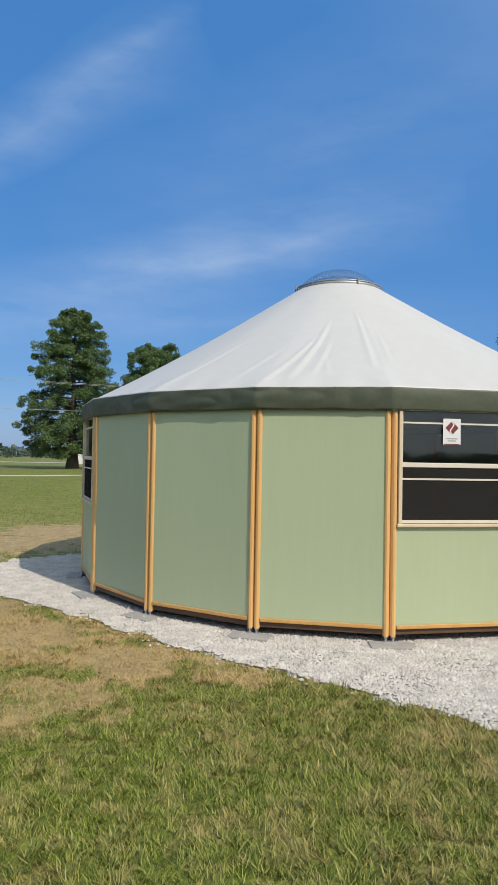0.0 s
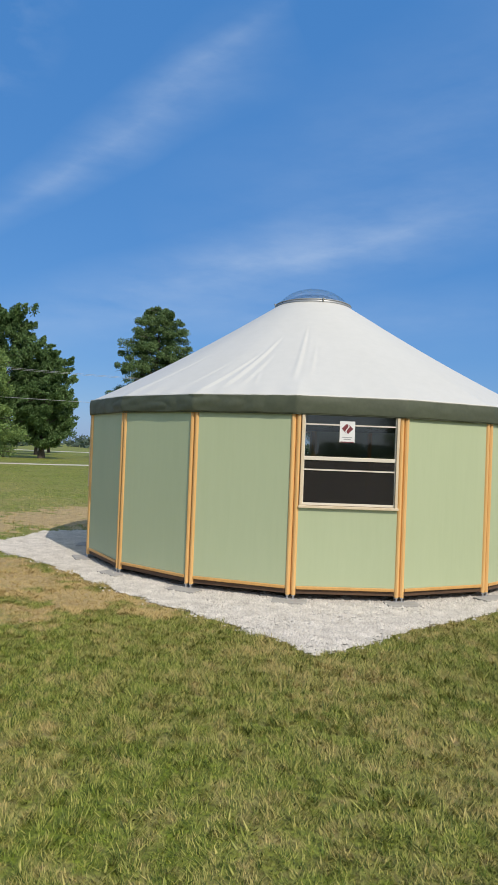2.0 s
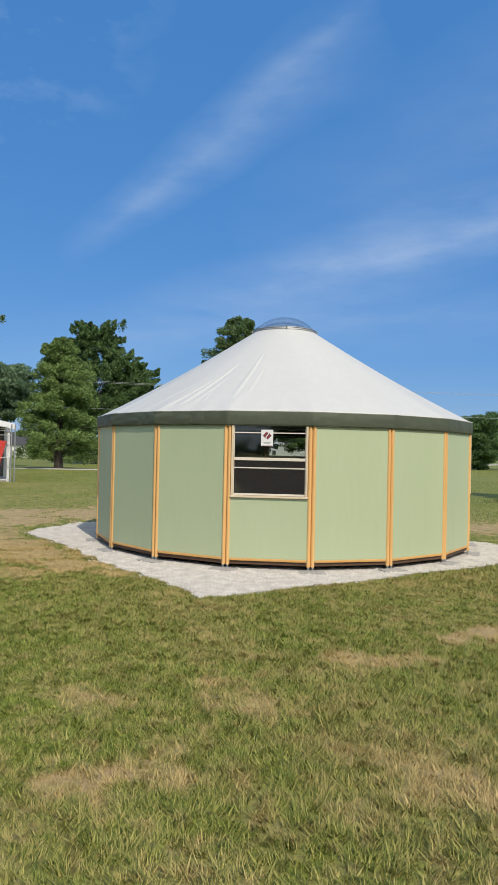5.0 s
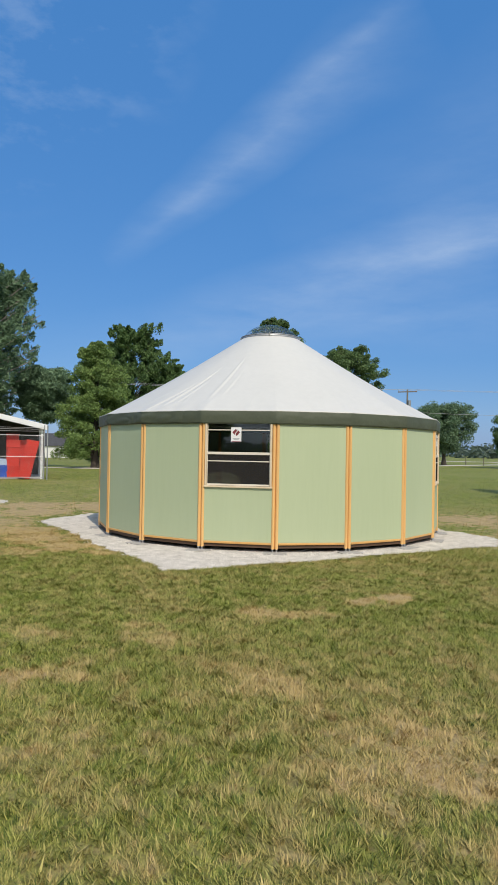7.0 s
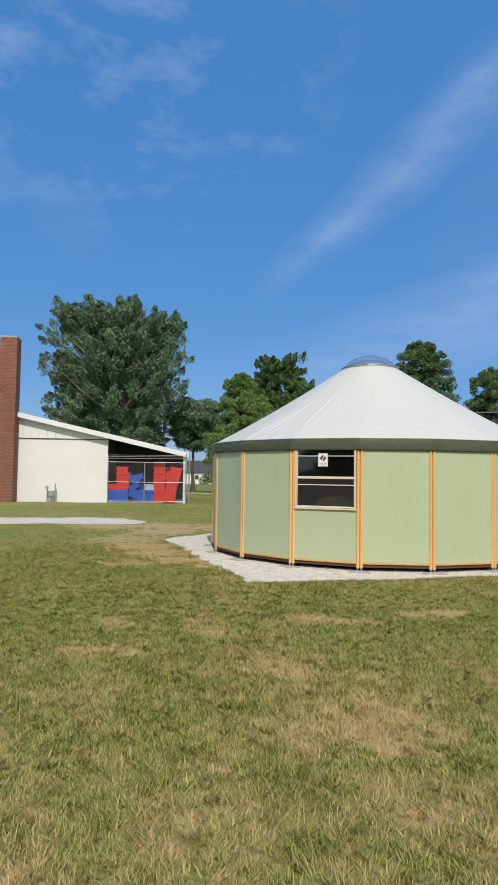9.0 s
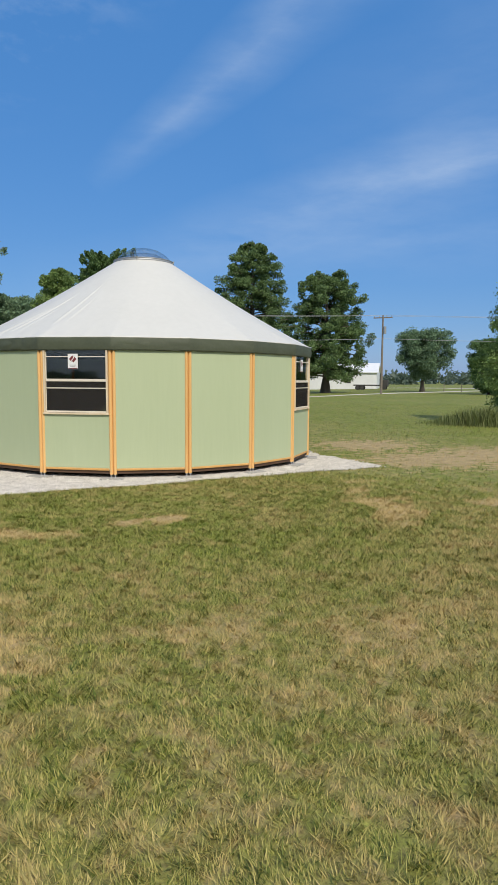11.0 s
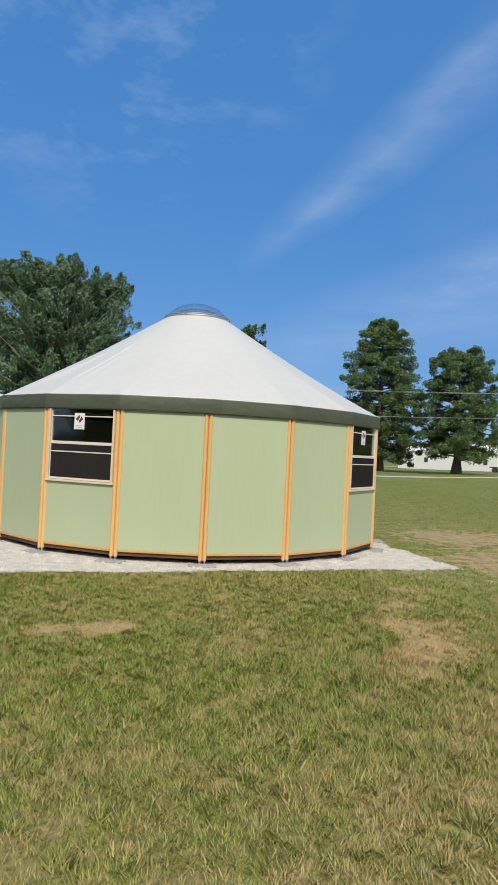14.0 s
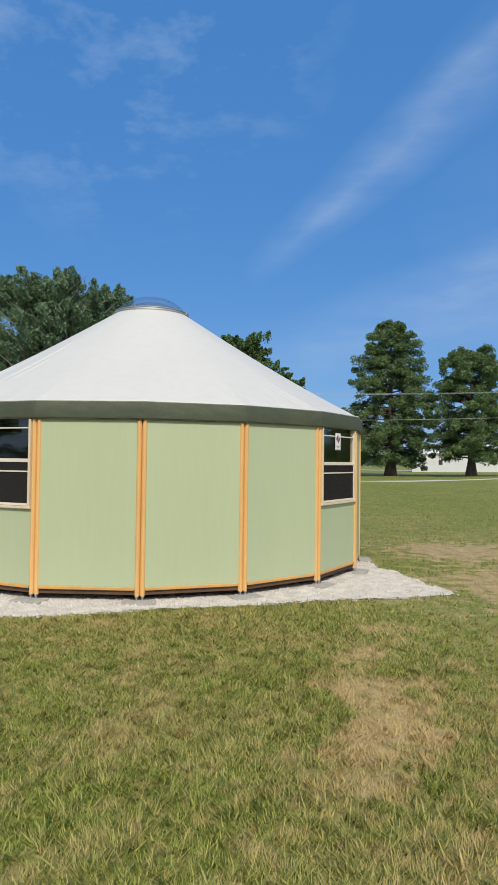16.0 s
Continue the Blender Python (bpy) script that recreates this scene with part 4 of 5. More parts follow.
tree("broadleaf_tree", -43.2, 38.9, 10.2, 3.2, ROUND, M_LEAF_C, M_BARK, "small dark broadleaf tree beside the big ash", "tree", 17, trunk=0.25, bare=0.48, limbs=55, per=100, leaf=0.2, clump=0.95, rise=0.4, flat=0.6)
tree("broadleaf_tree", -10.0, 91.0, 9.1, 5.2, ROUND, M_LEAF_C, M_BARK, "dark round tree standing alone by the far road", "tree", 18, trunk=0.34, bare=0.24, limbs=62, per=75, leaf=0.19, clump=0.95, rise=0.4, flat=0.9)
tree("juniper_tree", 7.1, 14.4, 6.9, 1.9, CONE, M_LEAF_D, M_BARK, "upright dark green juniper at the lawn's edge", "tree", 19, trunk=0.14, bare=0.05, limbs=90, per=70, leaf=0.07, clump=0.42, rise=0.7, flat=0.9)
tree("broadleaf_tree", 1.2, 74.0, 6.6, 3.0, ROUND, M_LEAF_B, M_BARK, "dense dark tree beyond the reeds", "tree", 20, trunk=0.2, bare=0.08, limbs=50, per=90, leaf=0.18, clump=0.9, rise=0.35, flat=0.6)
tree("broadleaf_tree", 4.6, 80.0, 7.6, 3.4, ROUND, M_LEAF_B, M_BARK, "open tree with a bare lower trunk beyond the reeds", "tree", 21, trunk=0.22, bare=0.26, limbs=45, per=80, leaf=0.18, clump=0.9, rise=0.35, flat=0.55)
tree("broadleaf_tree", -62, 92, 13, 5.5, ROUND, M_LEAF_B, M_BARK, "broadleaf tree far across the lawn", "tree", 22, trunk=0.3, bare=0.12, limbs=50, per=80, leaf=0.26, clump=1.3, rise=0.35, flat=0.6)
tree("broadleaf_tree", -75, 118, 12, 6.0, ROUND, M_LEAF_B, M_BARK, "broadleaf tree far across the lawn", "tree", 23, trunk=0.3, bare=0.12, limbs=50, per=80, leaf=0.28, clump=1.4, rise=0.35, flat=0.6)

for k, (x, y, h, r) in enumerate(((-16, -58, 15, 5.5), (2, -66, 12, 5.0), (16, -60, 13, 5.5), (-34, -62, 14, 6.0), (34, -52, 14, 6.0))):
    tree("broadleaf_tree", x, y, h, r, ROUND, M_LEAF_B, M_BARK, "broadleaf tree across the lawn, mirrored in the windows", "tree", 50 + k, trunk=0.32, bare=0.12, limbs=45, per=60, leaf=0.34, clump=1.4, rise=0.35, flat=0.6)


def far_woods():
    """A low wooded horizon all round."""
    rng = np.random.default_rng(31)
    cs, ss = [], []
    for i in range(900):
        a = rng.uniform(0, 6.283)
        r = rng.uniform(330, 520)
        x, y = r * math.sin(a), r * math.cos(a)
        h = 3.0 + 3.5 * (0.5 + 0.5 * math.sin(a * 7 + 1)) + rng.uniform(0, 2.5)
        for k in range(3):
            cs.append((x + rng.normal() * 3, y + rng.normal() * 3, h * (0.2 + 0.3 * k)))
            ss.append(rng.uniform(3.5, 6.5))
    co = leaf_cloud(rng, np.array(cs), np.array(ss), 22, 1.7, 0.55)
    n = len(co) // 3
    # the woods look hazy by their greyed leaf colour alone
    tagged(new("woods", raw_mesh(co, np.arange(3 * n), [3] * n, M_LEAF_HAZED)), "low woods along the horizon, haze put into their leaf colour", "woods", kind="stuff")


far_woods()


def reeds():
    rng = np.random.default_rng(33)
    n = 2600
    x = rng.normal(5.5, 0.85, n)
    y = rng.normal(13.1, 0.5, n)
    h = rng.uniform(0.2, 0.85, n) * np.exp(-((x - 5.9) / 1.9) ** 2)
    a = rng.uniform(0, 6.283, n)
    lean = rng.uniform(0.2, 0.9, n) * h
    dx, dy = np.cos(a), np.sin(a)
    w = 0.009
    z = ground_z(x, y) - 0.02
    p0 = np.stack((x - dy * w, y + dx * w, z), -1)
    p1 = np.stack((x + dy * w, y - dx * w, z), -1)
    p2 = np.stack((x + dx * lean * 0.35 + dy * w * 0.8, y + dy * lean * 0.35 - dx * w * 0.8, z + h * 0.62), -1)
    p3 = np.stack((x + dx * lean * 0.35 - dy * w * 0.8, y + dy * lean * 0.35 + dx * w * 0.8, z + h * 0.62), -1)
    p4 = np.stack((x + dx * lean, y + dy * lean, z + h * 0.97), -1)
    co = np.stack((p0, p1, p2, p3, p4), 1).reshape(-1, 3)
    i = 5 * np.arange(n)[:, None]
    f = np.concatenate((i + np.array([[0, 1, 2, 3]]), i + np.array([[3, 2, 4]])), 1).ravel()
    tagged(new("reeds", raw_mesh(co, f, [4, 3] * n, M_REED)), "clump of tall rough reeds in the lawn", "reeds", kind="stuff")


reeds()

# ---- white shed with lean-to ----
SHED = Matrix.Translation((-24.56, 6.12, 0)) @ Matrix.Rotation(math.atan2(0.711, 0.703), 4, "Z")


def roof_height(u):
    return 4.80 - 0.2215 * u


def build_shed():
    shed = empty("shed", SHED, "white block-walled shed with a sloping sheet-metal roof and an open lean-to", "shed")
    u0, u1, u2, depth = -9.0, 4.75, 8.95, 9.0

    def slab(us, z_of, y0, y1, zlow):
        bm = bmesh.new()
        rows = []
        for u in us:
            rows.append([bm.verts.new((u, y, z)) for y in (y0, y1) for z in (zlow, z_of(u))])
        for a, b in zip(rows, rows[1:]):
            bm.faces.new((a[0], b[0], b[1], a[1])), bm.faces.new((a[2], a[3], b[3], b[2]))
            bm.faces.new((a[1], b[1], b[3], a[3])), bm.faces.new((a[0], a[2], b[2], b[0]))
        bm.faces.new(rows[0][i] for i in (0, 1, 3, 2)), bm.faces.new(rows[-1][i] for i in (0, 2, 3, 1))
        return bm

    part("wall", slab((u0, u1), lambda u: 3.46, 0.0, 0.2, -0.05), M_SIDING, shed, "white painted block wall")
    part("side_wall", slab((u1 - 0.2, u1), lambda u: 3.6, 0.2, depth, -0.05), M_DARK, shed)
    part("wall", slab((u0, u2), lambda u: roof_height(u) - 0.12, depth, depth + 0.2, -0.05), M_SIDING, shed)
    part("wall", slab((u0, u0 + 0.2), lambda u: 3.46, 0.2, depth, -0.05), M_SIDING, shed)
    # gable cladding of upright sheets
    w = 0.42
    k = 0
    u = u0
    while u < u1 - 0.05:
        e = min(u + w, u1 + 0.0)
        bm = slab((u + 0.004, e - 0.004), lambda q: roof_height(q) - 0.16, -0.035 - 0.006 * (k % 2), -0.003, 3.47)
        part("cladding_sheet", bm, M_METALROOF, shed)
        u, k = e, k + 1
    bm = bmesh.new()
    box(bm, u0, u1, -0.045, 0.0, 3.43, 3.465)
    part("drip_edge", bm, M_DARK, shed)
    # roof sheet and fascia
    bm = bmesh.new()
    us = (u0 - 0.2, u2 + 0.25)
    lowr = [bm.verts.new((u, y, roof_height(u) + dz)) for dz in (-0.06, 0.0) for u in us for y in (-0.35, depth + 0.4)]
    for f in ((0, 1, 3, 2), (4, 6, 7, 5), (0, 4, 5, 1), (2, 3, 7, 6), (0, 2, 6, 4), (1, 5, 7, 3)):
        bm.faces.new([lowr[i] for i in f])
    roof = part("roof", bm, M_METALROOF, shed, "pale ribbed sheet-metal roof")
    bm = bmesh.new()
    for dz0, dz1, y0, y1 in ((-0.24, 0.03, -0.40, -0.36),):
        v = [bm.verts.new((u, y, roof_height(u) + dz)) for dz in (dz0, dz1) for u in us for y in (y0, y1)]
        for f in ((0, 1, 3, 2), (4, 6, 7, 5), (0, 4, 5, 1), (2, 3, 7, 6), (0, 2, 6, 4), (1, 5, 7, 3)):
            bm.faces.new([v[i] for i in f])
    part("fascia", bm, M_METALROOF, roof)
    # lean-to posts and inner back
    for u, y in ((u2, -0.1), (u2, 3.0), (u2, 6.0)):
        bm = bmesh.new()
        box(bm, u - 0.06, u + 0.06, y - 0.06, y + 0.06, -0.05, roof_height(u) - 0.05, bevel=0.01)
        part("post", bm, M_METALROOF, shed)
    bm = slab((u1, u2), lambda u: roof_height(u) - 0.1, 4.6, 4.7, -0.05)
    part("back_wall", bm, M_DARK, shed)
    bm = bmesh.new()
    box(bm, u1, u2 + 0.1, -0.1, 4.6, -0.04, 0.06)
    part("slab", bm, M_CONC, shed)
    return shed


build_shed()


def shed_place(u, v, z=0.0, turn=0.0):
    return SHED @ Matrix.Translation((u, v, z)) @ Matrix.Rotation(turn, 4, "Z")


def build_chimney():
    ch = empty("chimney", shed_place(-0.47, -0.50), "tall square chimney of dark red brick beside the shed", "chimney")
    w, h = 0.88, 8.85
    bm = bmesh.new()
    box(bm, -w / 2 + 0.010, w / 2 - 0.010, -w / 2 + 0.010, w / 2 - 0.010, -0.05, h)
    part("mortar_core", bm, M_MORTAR, ch)
    # running bond on the two faces toward the lawn
    course, brick = 0.077, 0.22
    cells = []
    for c in range(int(h / course)):
        for face in range(2):
            odd = (c + face) % 2
            cuts = [-w / 2] + [-w / 2 + brick * (i + (0.5 if odd else 1.0)) for i in range(4) if brick * (i + (0.5 if odd else 1.0)) < w - 0.02] + [w / 2]
            for a, b in zip(cuts, cuts[1:]):
                cells.append((face, c, (a + b) / 2, b - a))
    shared = {}
    first = len(cells) - 300
    bulk = bmesh.new()
    for k, (face, c, x, wide) in enumerate(cells):
        m = Matrix.Rotation(face * math.pi / 2, 4, "Z") @ Matrix.Translation((x, -w / 2 + 0.04 + random.uniform(-0.003, 0.003), c * course))
        if k < first:
            box(bulk, -wide / 2 + 0.006, wide / 2 - 0.006, -0.045, 0.04, 0.0, course - 0.018, m)
            continue
        key = round(wide, 3)
        if key not in shared:
            bm = bmesh.new()
            box(bm, -wide / 2 + 0.006, wide / 2 - 0.006, -0.045, 0.04, 0.0, course - 0.018)
            shared[key] = mesh_of(bm, M_BRICK)
        ob = new("brick", shared[key])
        ob.parent = ch
        ob.matrix_local = m
    tagged(part("masonry", bulk, M_BRICK2, ch), kind="stuff")


build_chimney()


def build_gas_meter():
    g = empty("gas_meter", shed_place(1.85, -0.35), "small grey gas meter on pipes by the shed wall", "gas meter")
    bm = bmesh.new()
    box(bm, -0.15, 0.15, -0.10, 0.10, 0.30, 0.66, bevel=0.04)
    part("meter_body", bm, M_GALV, g)
    for x, h in ((-0.22, 0.85), (0.20, 1.02)):
        bm = bmesh.new()
        tube(bm, (x, 0, -0.05), (x, 0, h), 0.03)
        tube(bm, (x, 0, 0.6), (x * 0.3, 0, 0.6), 0.025)
        part("pipe", bm, M_GALV, g)
    bm = bmesh.new()
    tube(bm, (-0.22, -0.02, 0.80), (-0.22, -0.12, 0.80), 0.09, seg=14)
    part("regulator", bm, M_STEEL, g)


build_gas_meter()


def build_fence():
    f = empty("chain_link_fence", shed_place(4.85, -0.62), "chain-link fence with galvanised pipe posts across the lean-to", "fence")
    ln, h = 4.2, 2.25
    for x, hh in ((0.0, 2.6), (1.95, h), (ln, 2.75), (ln + 0.16, 2.75)):
        bm = bmesh.new()
        tube(bm, (x, 0, -0.05), (x, 0, hh), 0.032, seg=10)
        part("post", bm, M_GALV, f)
    for z in (h - 0.02, 1.15, 0.12):
        bm = bmesh.new()
        tube(bm, (0, 0, z), (ln, 0, z), 0.017, seg=8)
        part("rail", bm, M_GALV, f)
    for z in (2.42, 2.52, 2.6):
        bm = bmesh.new()
        tube(bm, (0, 0, z), (ln, 0, z + 0.03), 0.008, seg=5)
        part("top_wire", bm, M_WIRE, f)
    # diamond mesh of crossing wires
    bm = bmesh.new()
    step, zt = 0.11, h
    n = int((ln + zt) / step)
    for i in range(n):
        for s in (1, -1):
            x0 = i * step - zt if s > 0 else i * step
            pts = []
            for z in (0.05, zt):
                pts.append((x0 + (z if s > 0 else -z), z))
            (xa, za), (xb, zb) = pts
            lo, hi = max(0.0, min(xa, xb)), min(ln, max(xa, xb))
            if hi - lo < 0.05:
                continue
            fa, fb = sorted(((lo - xa) / (xb - xa), (hi - xa) / (xb - xa)))
            pa = (xa + (xb - xa) * fa, 0.004 * s, za + (zb - za) * fa)
            pb = (xa + (xb - xa) * fb, 0.004 * s, za + (zb - za) * fb)
            tube(bm, pa, pb, 0.0024, seg=3, caps=False)
    ob = part("wire_mesh", bm, M_GALV, f, "diamond wire mesh")
    tagged(ob, kind="stuff")


build_fence()


def crate_mesh(w, d, h, material):
    """An open-topped plastic crate with a rolled rim and side ribs."""
    bm = bmesh.new()
    rows = []
    for a, z in ((0.92, 0.0), (0.97, h - 0.06), (1.03, h - 0.055), (1.03, h), (0.97, h), (0.90, 0.03)):
        rows.append([bm.verts.new((sx * w / 2 * a, sy * d / 2 * a, z)) for sx, sy in ((-1, -1), (-0.33, -1.0), (0.33, -1.0), (1, -1), (1, 1), (-1, 1))])
    for r0, r1 in zip(rows, rows[1:]):
        for k in range(6):
            bm.faces.new((r0[k], r0[(k + 1) % 6], r1[(k + 1) % 6], r1[k]))
    bm.faces.new(rows[0][::-1]), bm.faces.new(rows[-1])
    return mesh_of(bm, material)


def build_crates():
    red, blue, pale = crate_mesh(0.62, 0.5, 0.32, M_RED), crate_mesh(0.62, 0.5, 0.32, M_BLUE), crate_mesh(0.62, 0.5, 0.32, M_PALEBLUE)
    # each pile: place along and into the lean-to, its crates from the floor up
    piles = [(5.05, 0.3, "bbr"), (5.5, 0.95, "brrrrr"), (5.62, 0.32, "bbrrr"), (6.5, 0.25, "bb"), (7.05, 0.3, "bbp"), (6.75, 0.95, "bbb"),
             (7.55, 0.9, "rrrrrrr"), (7.6, 0.25, "rrrrrr"), (8.2, 0.85, "rrrrrr")]
    for u, v, seq in piles:
        z = 0.06
        for c in seq:
            ob = new("crate", {"r": red, "b": blue, "p": pale}[c])
            ob.matrix_world = shed_place(min(u, 8.55) + random.uniform(-0.02, 0.02), v + random.uniform(-0.02, 0.02), z, random.uniform(-0.06, 0.06))
            colour = {"r": "red", "b": "blue", "p": "faded pale-blue"}[c]
            tagged(ob, colour + " plastic crate in a pile under the lean-to", "crate", "piled plastic crates")
            z += 0.322
    # crates tipped over between the piles
    for u, v, z, tip, c in ((6.1, 0.15, 0.30, 0.5, "b"), (6.25, 0.25, 0.75, -0.6, "b"), (6.1, 0.35, 1.15, 0.45, "b"), (6.4, 0.5, 1.25, -0.3, "b")):
        ob = new("crate", blue)
        ob.matrix_world = shed_place(u, v, z, 0.2) @ Matrix.Rotation(tip, 4, "Y")
        tagged(ob, "blue plastic crate tipped over on the heap", "crate", "piled plastic crates")
    # leaning stack of nested red crates
    for k in range(7):
        ob = new("crate", red)
        ob.matrix_world = shed_place(8.10 + 0.02 * k, -0.20, 0.07, 0.0) @ Matrix.Rotation(0.16, 4, "Y") @ Matrix.Translation((0, 0, 0.27 * k))
        tagged(ob, "red plastic crate in a leaning stack", "crate", "piled plastic crates")


build_crates()

# ---- far buildings, pole and wires ----


def gable_house(name, m, length, width, eave, ridge, wall_m, roof_m, label, category, windows=3):
    h = empty(name, m, label, category)
    bm = bmesh.new()
    prof = [(-width / 2, -0.6), (width / 2, -0.6), (width / 2, eave), (0, ridge), (-width / 2, eave)]
    ends = [[bm.verts.new((x, y, z)) for y, z in prof] for x in (-length / 2, length / 2)]
    bm.faces.new(ends[0]), bm.faces.new(ends[1][::-1])
    for k in range(5):
        bm.faces.new((ends[0][k], ends[1][k], ends[1][(k + 1) % 5], ends[0][(k + 1) % 5]))
    part("wall", bm, wall_m, h)
    for s in (-1, 1):
        bm = bmesh.new()
        o = 0.35
        sl = (ridge - eave) / (width / 2)
        v = []
        for dz in (0.02, 0.14):
            for x in (-length / 2 - o, length / 2 + o):
                for yy in (0, width / 2 + o):
                    v.append(bm.verts.new((x, s * yy, ridge - sl * yy + dz)))
        for f in ((0, 1, 3, 2), (4, 6, 7, 5), (0, 4, 5, 1), (2, 3, 7, 6), (0, 2, 6, 4), (1, 5, 7, 3)):
            bm.faces.new([v[i] for i in f])
        part("roof", bm, roof_m, h)
    for k in range(windows):
        x = -length / 2 + length * (k + 0.5) / windows
        bm = bmesh.new()
        box(bm, x - 0.5, x + 0.5, -width / 2 - 0.04, -width / 2 - 0.002, eave * 0.35, eave * 0.35 + 1.2)
        w = part("window", bm, M_PAPER, h)
        bm = bmesh.new()
        box(bm, x - 0.42, x + 0.42, -width / 2 - 0.06, -width / 2 - 0.042, eave * 0.35 + 0.08, eave * 0.35 + 1.12)
        part("pane", bm, M_DARK, w)
    return h


gable_house("house", Matrix.Translation((-103.0, 102.0, float(ground_z(-103.0, 102.0)))) @ Matrix.Rotation(0.75, 4, "Z"), 13, 8, 2.9, 5.6, M_SIDING, M_ROOFDARK, "white bungalow with a dark shingle roof beyond the trees", "house")
gable_house("farm_building", Matrix.Translation((-40.5, 135, float(ground_z(-40.5, 135)))) @ Matrix.Rotation(0.18, 4, "Z"), 25, 11, 3.9, 6.0, M_METALROOF, M_METALROOF, "long white metal farm building behind the trees", "barn", 2)


def build_trailer():
    t = empty("trailer", Matrix.Translation((-24.5, 116, float(ground_z(-24.5, 116)))) @ Matrix.Rotation(0.1, 4, "Z"), "dark flatbed trailer parked by the farm building", "trailer")
    bm = bmesh.new()
    box(bm, -3.4, 2.0, -1.1, 1.1, 0.75, 1.0, bevel=0.03)
    part("bed", bm, M_DARK, t)
    bm = bmesh.new()
    box(bm, 2.0, 3.4, -1.0, 1.0, 0.6, 2.0, bevel=0.15)
    part("cab", bm, M_DARK, t)
    for x in (-2.6, -1.7, 2.7):
        for y in (-1.0, 1.0):
            bm = bmesh.new()
            tube(bm, (x, y - 0.12, 0.38), (x, y + 0.12, 0.38), 0.42, seg=16)
            part("wheel", bm, M_DARK, t)


build_trailer()


def build_poles():
    spots = [(-11.4, 69.6, 9.9), (-60.0, 24.0, 9.9), (52.0, 80.0, 9.9)]
    tops = []
    for x, y, h in spots:
        z = float(ground_z(x, y))
        p = empty("utility_pole", Matrix.Translation((x, y, z)), "weathered wooden utility pole with a crossarm and a transformer", "utility pole", "utility poles")
        bm = bmesh.new()
        tube(bm, (0, 0, -0.1), (0, 0, h), 0.16, 0.10, seg=10)
        part("pole", bm, M_POLE, p)
        bm = bmesh.new()
        box(bm, -1.2, 1.2, -0.06, 0.06, h - 0.35, h - 0.22, bevel=0.01)
        arm = part("crossarm", bm, M_POLE, p)
        for k in (-1.1, -0.45, 0.45, 1.1):
            bm = bmesh.new()
            tube(bm, (k, 0, h - 0.22), (k, 0, h - 0.02), 0.05, 0.03, seg=8)
            part("insulator", bm, M_GALV, arm)
        bm = bmesh.new()
        tube(bm, (0.28, -0.1, h - 2.3), (0.28, -0.1, h - 1.4), 0.2, seg=12)
        part("transformer", bm, M_GALV, p)
        tops.append((x, y, z + h))
    # wires sag from pole to pole
    order = [1, 0, 2]
    for a, b in zip(order, order[1:]):
        for off, drop, rad in ((-1.0, 0.0, 0.013), (1.0, 0.0, 0.013), (0.0, -2.9, 0.018)):
            bm = bmesh.new()
            pa, pb = Vector(tops[a]), Vector(tops[b])
            pts = []
            for k in range(13):
                t = k / 12
                q = pa.lerp(pb, t)
                q.z += drop - 1.3 * 4 * t * (1 - t) * 0.6
                q.x += off
                pts.append(q)
            for q, r in zip(pts, pts[1:]):
                tube(bm, q, r, rad, seg=4, caps=False)
            tagged(new("overhead_wire", mesh_of(bm, M_WIRE)), "thin overhead power line between poles", "power line", "power lines")


build_poles()


def build_fence_posts():
    bm = bmesh.new()
    tube(bm, (0, 0, -0.1), (0, 0, 1.25), 0.07, 0.06, seg=8)
    me = mesh_of(bm, M_POLE)
    for x, y in ((-4.2, 92), (-1.4, 92.5), (-6.8, 91.8)):
        ob = new("fence_post", me)
        ob.location = (x, y, float(ground_z(x, y)))
        tagged(ob, "weathered wooden fence post in the grass", "fence post", "fence posts")


build_fence_posts()


def build_chairs():
    """Two round-backed chairs just inside the window."""
    for x, y, turn in ((0.28, -2.50, 0.35), (0.74, -2.36, 0.25)):
        c = empty("chair", Matrix.Translation((x, y, 0.115)) @ Matrix.Rotation(turn, 4, "Z"), "cream round-backed chair inside the yurt", "chair", "chairs in the yurt")
        bm = bmesh.new()
        n = 14
        front, back = [], []
        for k in range(n + 1):
            t = math.pi * k / n
            front.append(bm.verts.new((0.22 * math.cos(t), -0.03 - 0.05 * math.sin(t), 0.68 + 0.24 * math.sin(t))))
            back.append(bm.verts.new((0.22 * math.cos(t), 0.03 - 0.05 * math.sin(t), 0.68 + 0.24 * math.sin(t))))
        bm.faces.new(front), bm.faces.new(back[::-1])
        for k in range(n):
            bm.faces.new((front[k], back[k], back[k + 1], front[k + 1]))
        bm.faces.new((front[n], back[n], back[0], front[0]))
        part("backrest", bm, M_CREAM, c)
        bm = bmesh.new()
        box(bm, -0.22, 0.22, -0.46, 0.0, 0.42, 0.48, bevel=0.02)
        part("seat", bm, M_CREAM, c)
        for lx in (-0.19, 0.19):
            for ly, h in ((-0.42, 0.42), (0.0, 0.64)):
                bm = bmesh.new()
                tube(bm, (lx, ly, 0), (lx, ly, h), 0.018, seg=8)
                part("leg", bm, M_WOOD, c)


build_chairs()

# ---- grass ----


def spot_cover(x, y):
    c = np.zeros(np.shape(x))
    for sx, sy, r, a in SPOTS:
        c = np.maximum(c, a * smoothstep(r * 1.0, r * 0.35, np.hypot(x - sx, y - sy)))
    return c


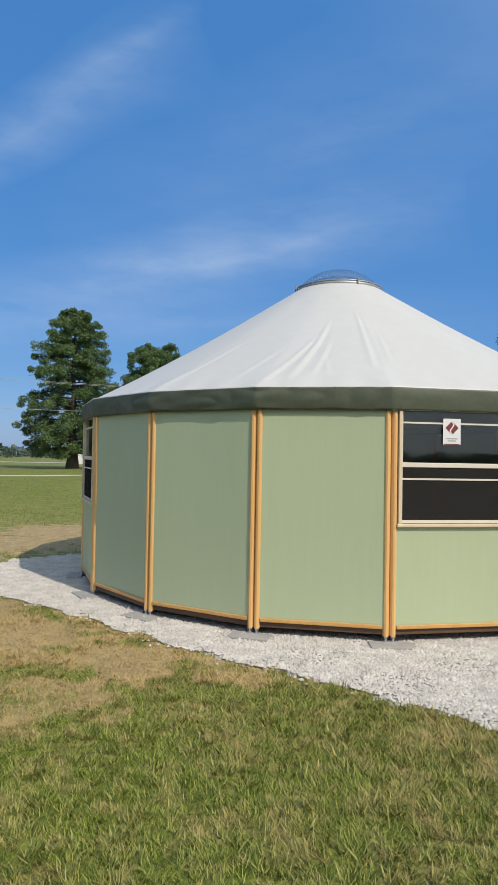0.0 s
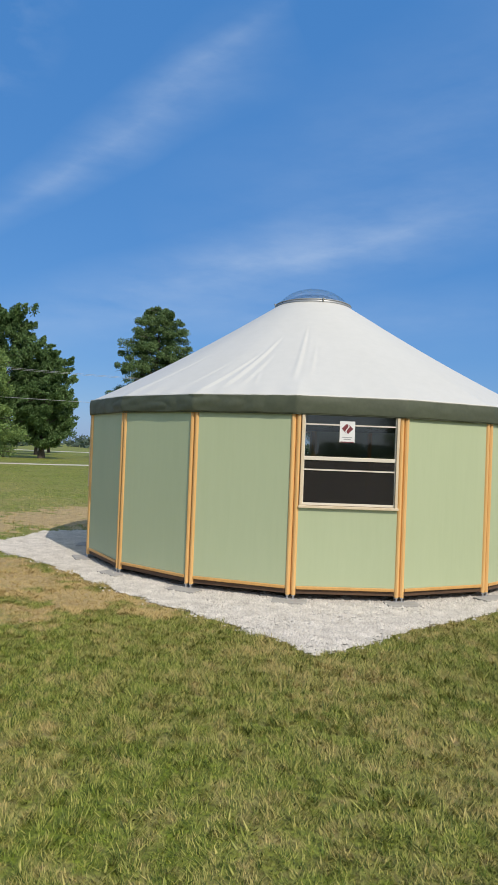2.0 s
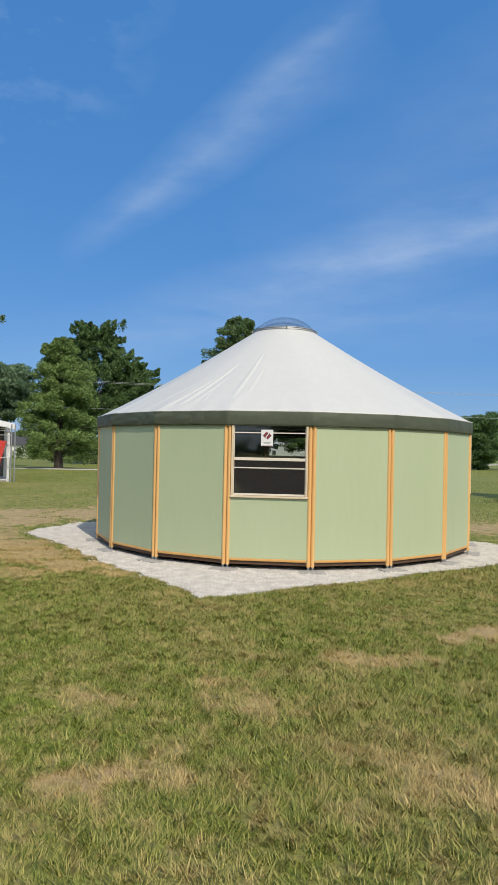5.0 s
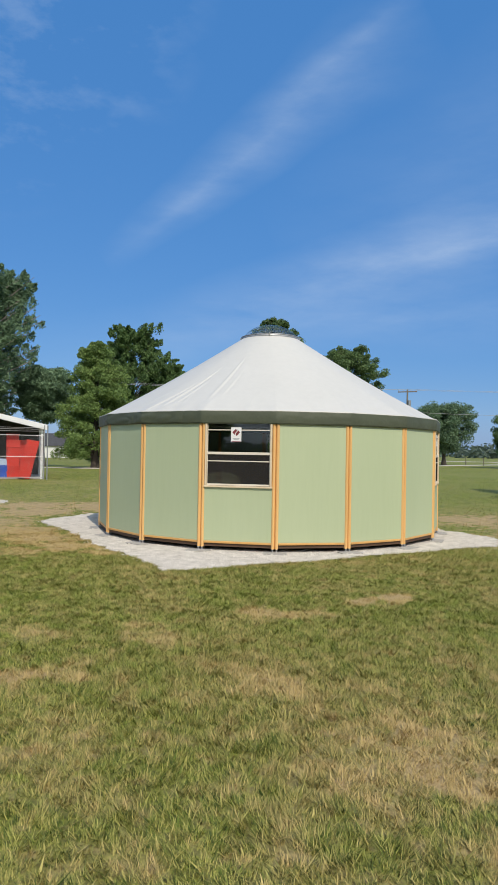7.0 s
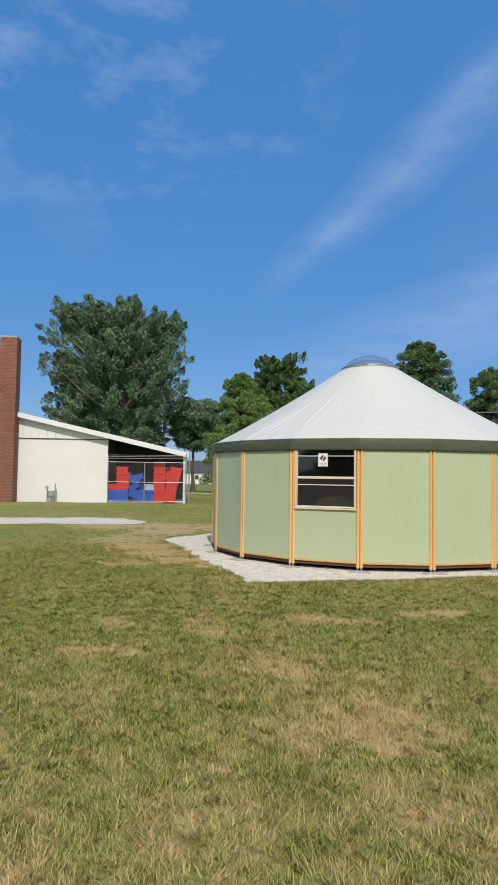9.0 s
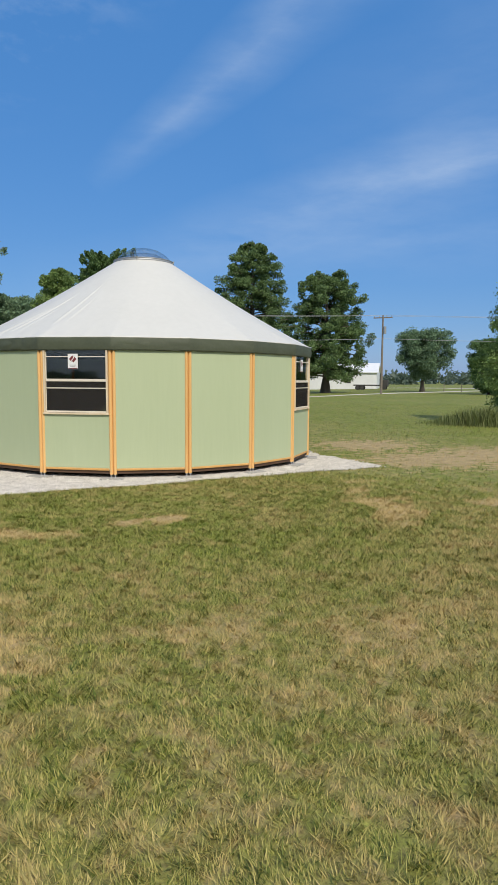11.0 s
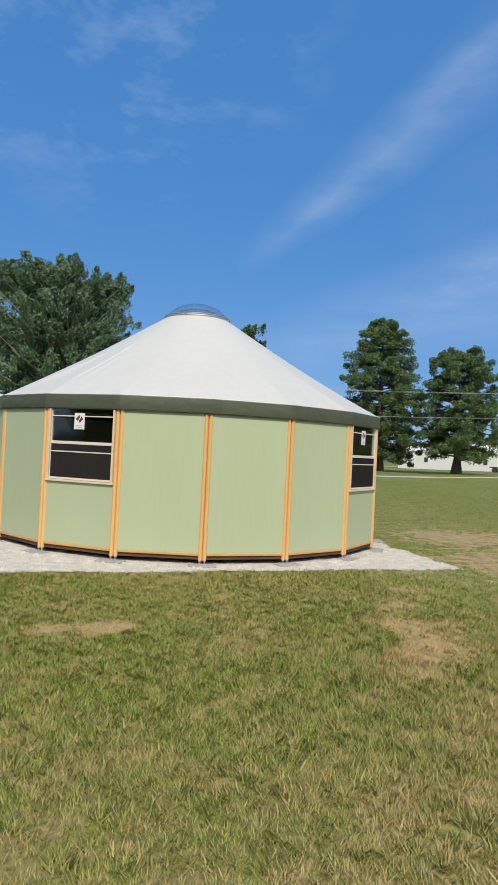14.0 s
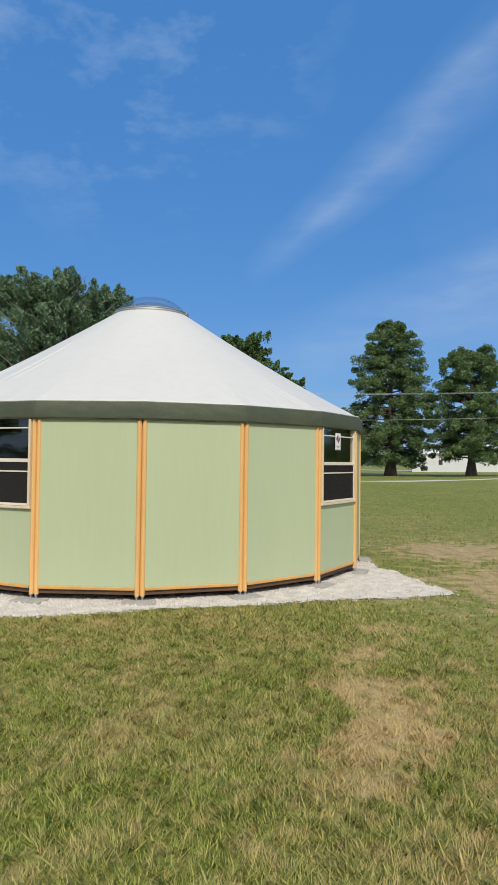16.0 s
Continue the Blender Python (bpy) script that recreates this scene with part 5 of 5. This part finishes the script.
def grass_field(seed, n, x0, x1, y0, y1, h0, h1, w, bend, keep_fn):
    rng = np.random.default_rng(seed)
    x, y = rng.uniform(x0, x1, n), rng.uniform(y0, y1, n)
    # tufts: draw blades toward scattered centres
    cx, cy = np.round(x / 0.16) * 0.16, np.round(y / 0.16) * 0.16
    hsh = np.sin(cx * 127.1 + cy * 311.7) * 43758.5453
    hsh -= np.floor(hsh)
    pull = 0.22 * hsh
    ox, oy = (hsh - 0.5) * 0.14, (np.modf(hsh * 57.3)[0] - 0.5) * 0.14
    x, y = x + (cx + ox - x) * pull, y + (cy + oy - y) * pull
    keep = keep_fn(x, y, rng)
    x, y, hsh = x[keep], y[keep], hsh[keep]
    n = len(x)
    tall = 0.5 + 0.5 * np.sin(1.1 * x + 0.7) * np.sin(0.9 * y - 0.4)
    h = rng.uniform(h0, h1, n) * (0.70 + 0.35 * tall + 0.35 * hsh) * (1 - 0.45 * spot_cover(x, y))
    # blades of one tuft fall the same way; tufts are uneven in outline
    ux, uy = x + 0.05 * np.sin(9.1 * y + 3.0 * x) + 0.03 * np.sin(23.0 * y), y + 0.05 * np.sin(8.3 * x - 2.0 * y) + 0.03 * np.sin(19.0 * x)
    tuft = np.sin(np.floor(ux / 0.075) * 12.9898 + np.floor(uy / 0.075) * 78.233) * 43758.5453
    tuft -= np.floor(tuft)
    a = 6.283 * tuft + rng.normal(size=n) * 1.3
    h *= 0.87 + 0.26 * np.modf(tuft * 37.7)[0]
    lean = rng.uniform(0.3, 1.35, n) * bend * h
    dx, dy = np.cos(a), np.sin(a)
    b = a + rng.uniform(0.8, 2.3, n)
    wx, wy = np.cos(b) * w, np.sin(b) * w
    z = ground_z(x, y) - 0.006
    p0 = np.stack((x - wx, y - wy, z), -1)
    p1 = np.stack((x + wx, y + wy, z), -1)
    p2 = np.stack((x + dx * lean, y + dy * lean, z + h * 0.95), -1)
    co = np.stack((p0, p1, p2), 1).reshape(-1, 3)
    return raw_mesh(co, np.arange(3 * n), [3] * n, M_BLADE)


def on_lawn(x, y, rng):
    d = pad_depth(x, y)
    return (d < -0.02 + 0.10 * (rng.random(len(x)) - 0.5)) & (rng.random(len(x)) > 0.45 * spot_cover(x, y))


def near_keep(x, y, rng):
    # a belt of lawn between the yurt and the south-eastern edge
    dist = np.minimum(np.hypot((x - 1.0) * 0.6, y + 7.4), np.hypot(x - 5.0, y + 7.8) * 0.85)
    thin = smoothstep(6.0, 3.5, dist) * 0.85 + 0.15
    for v, a, b in ((x, -5.5, -3.5), (-x, -9.3, -7.8), (y, -12.4, -11.2)):
        thin = thin * smoothstep(a, b, v)
    return on_lawn(x, y, rng) & (rng.random(len(x)) < thin)


def far_keep(x, y, rng):
    r = np.hypot(x - 3, y + 10)
    return on_lawn(x, y, rng) & (rng.random(len(x)) < np.clip(9.0 / r, 0, 1) ** 1.2)


ob = new("grass", grass_field(41, 2000000, -5.5, 9.3, -12.4, -0.8, 0.022, 0.046, 0.0029, 1.15, near_keep))
tagged(ob, "short lawn grass, green mixed with dry straw blades", "grass", kind="stuff")
ob = new("grass", grass_field(42, 520000, -26, 22, -12, 34, 0.03, 0.06, 0.007, 1.0, far_keep))
tagged(ob, "short lawn grass further off, green and straw", "grass", kind="stuff")
ob = new("grass", grass_field(43, 16000, -5.5, 9.5, -12.5, -1.0, 0.045, 0.075, 0.0034, 1.0, lambda x, y, r: on_lawn(x, y, r)))
tagged(ob, "longer grass tufts standing out of the lawn", "grass", kind="stuff")
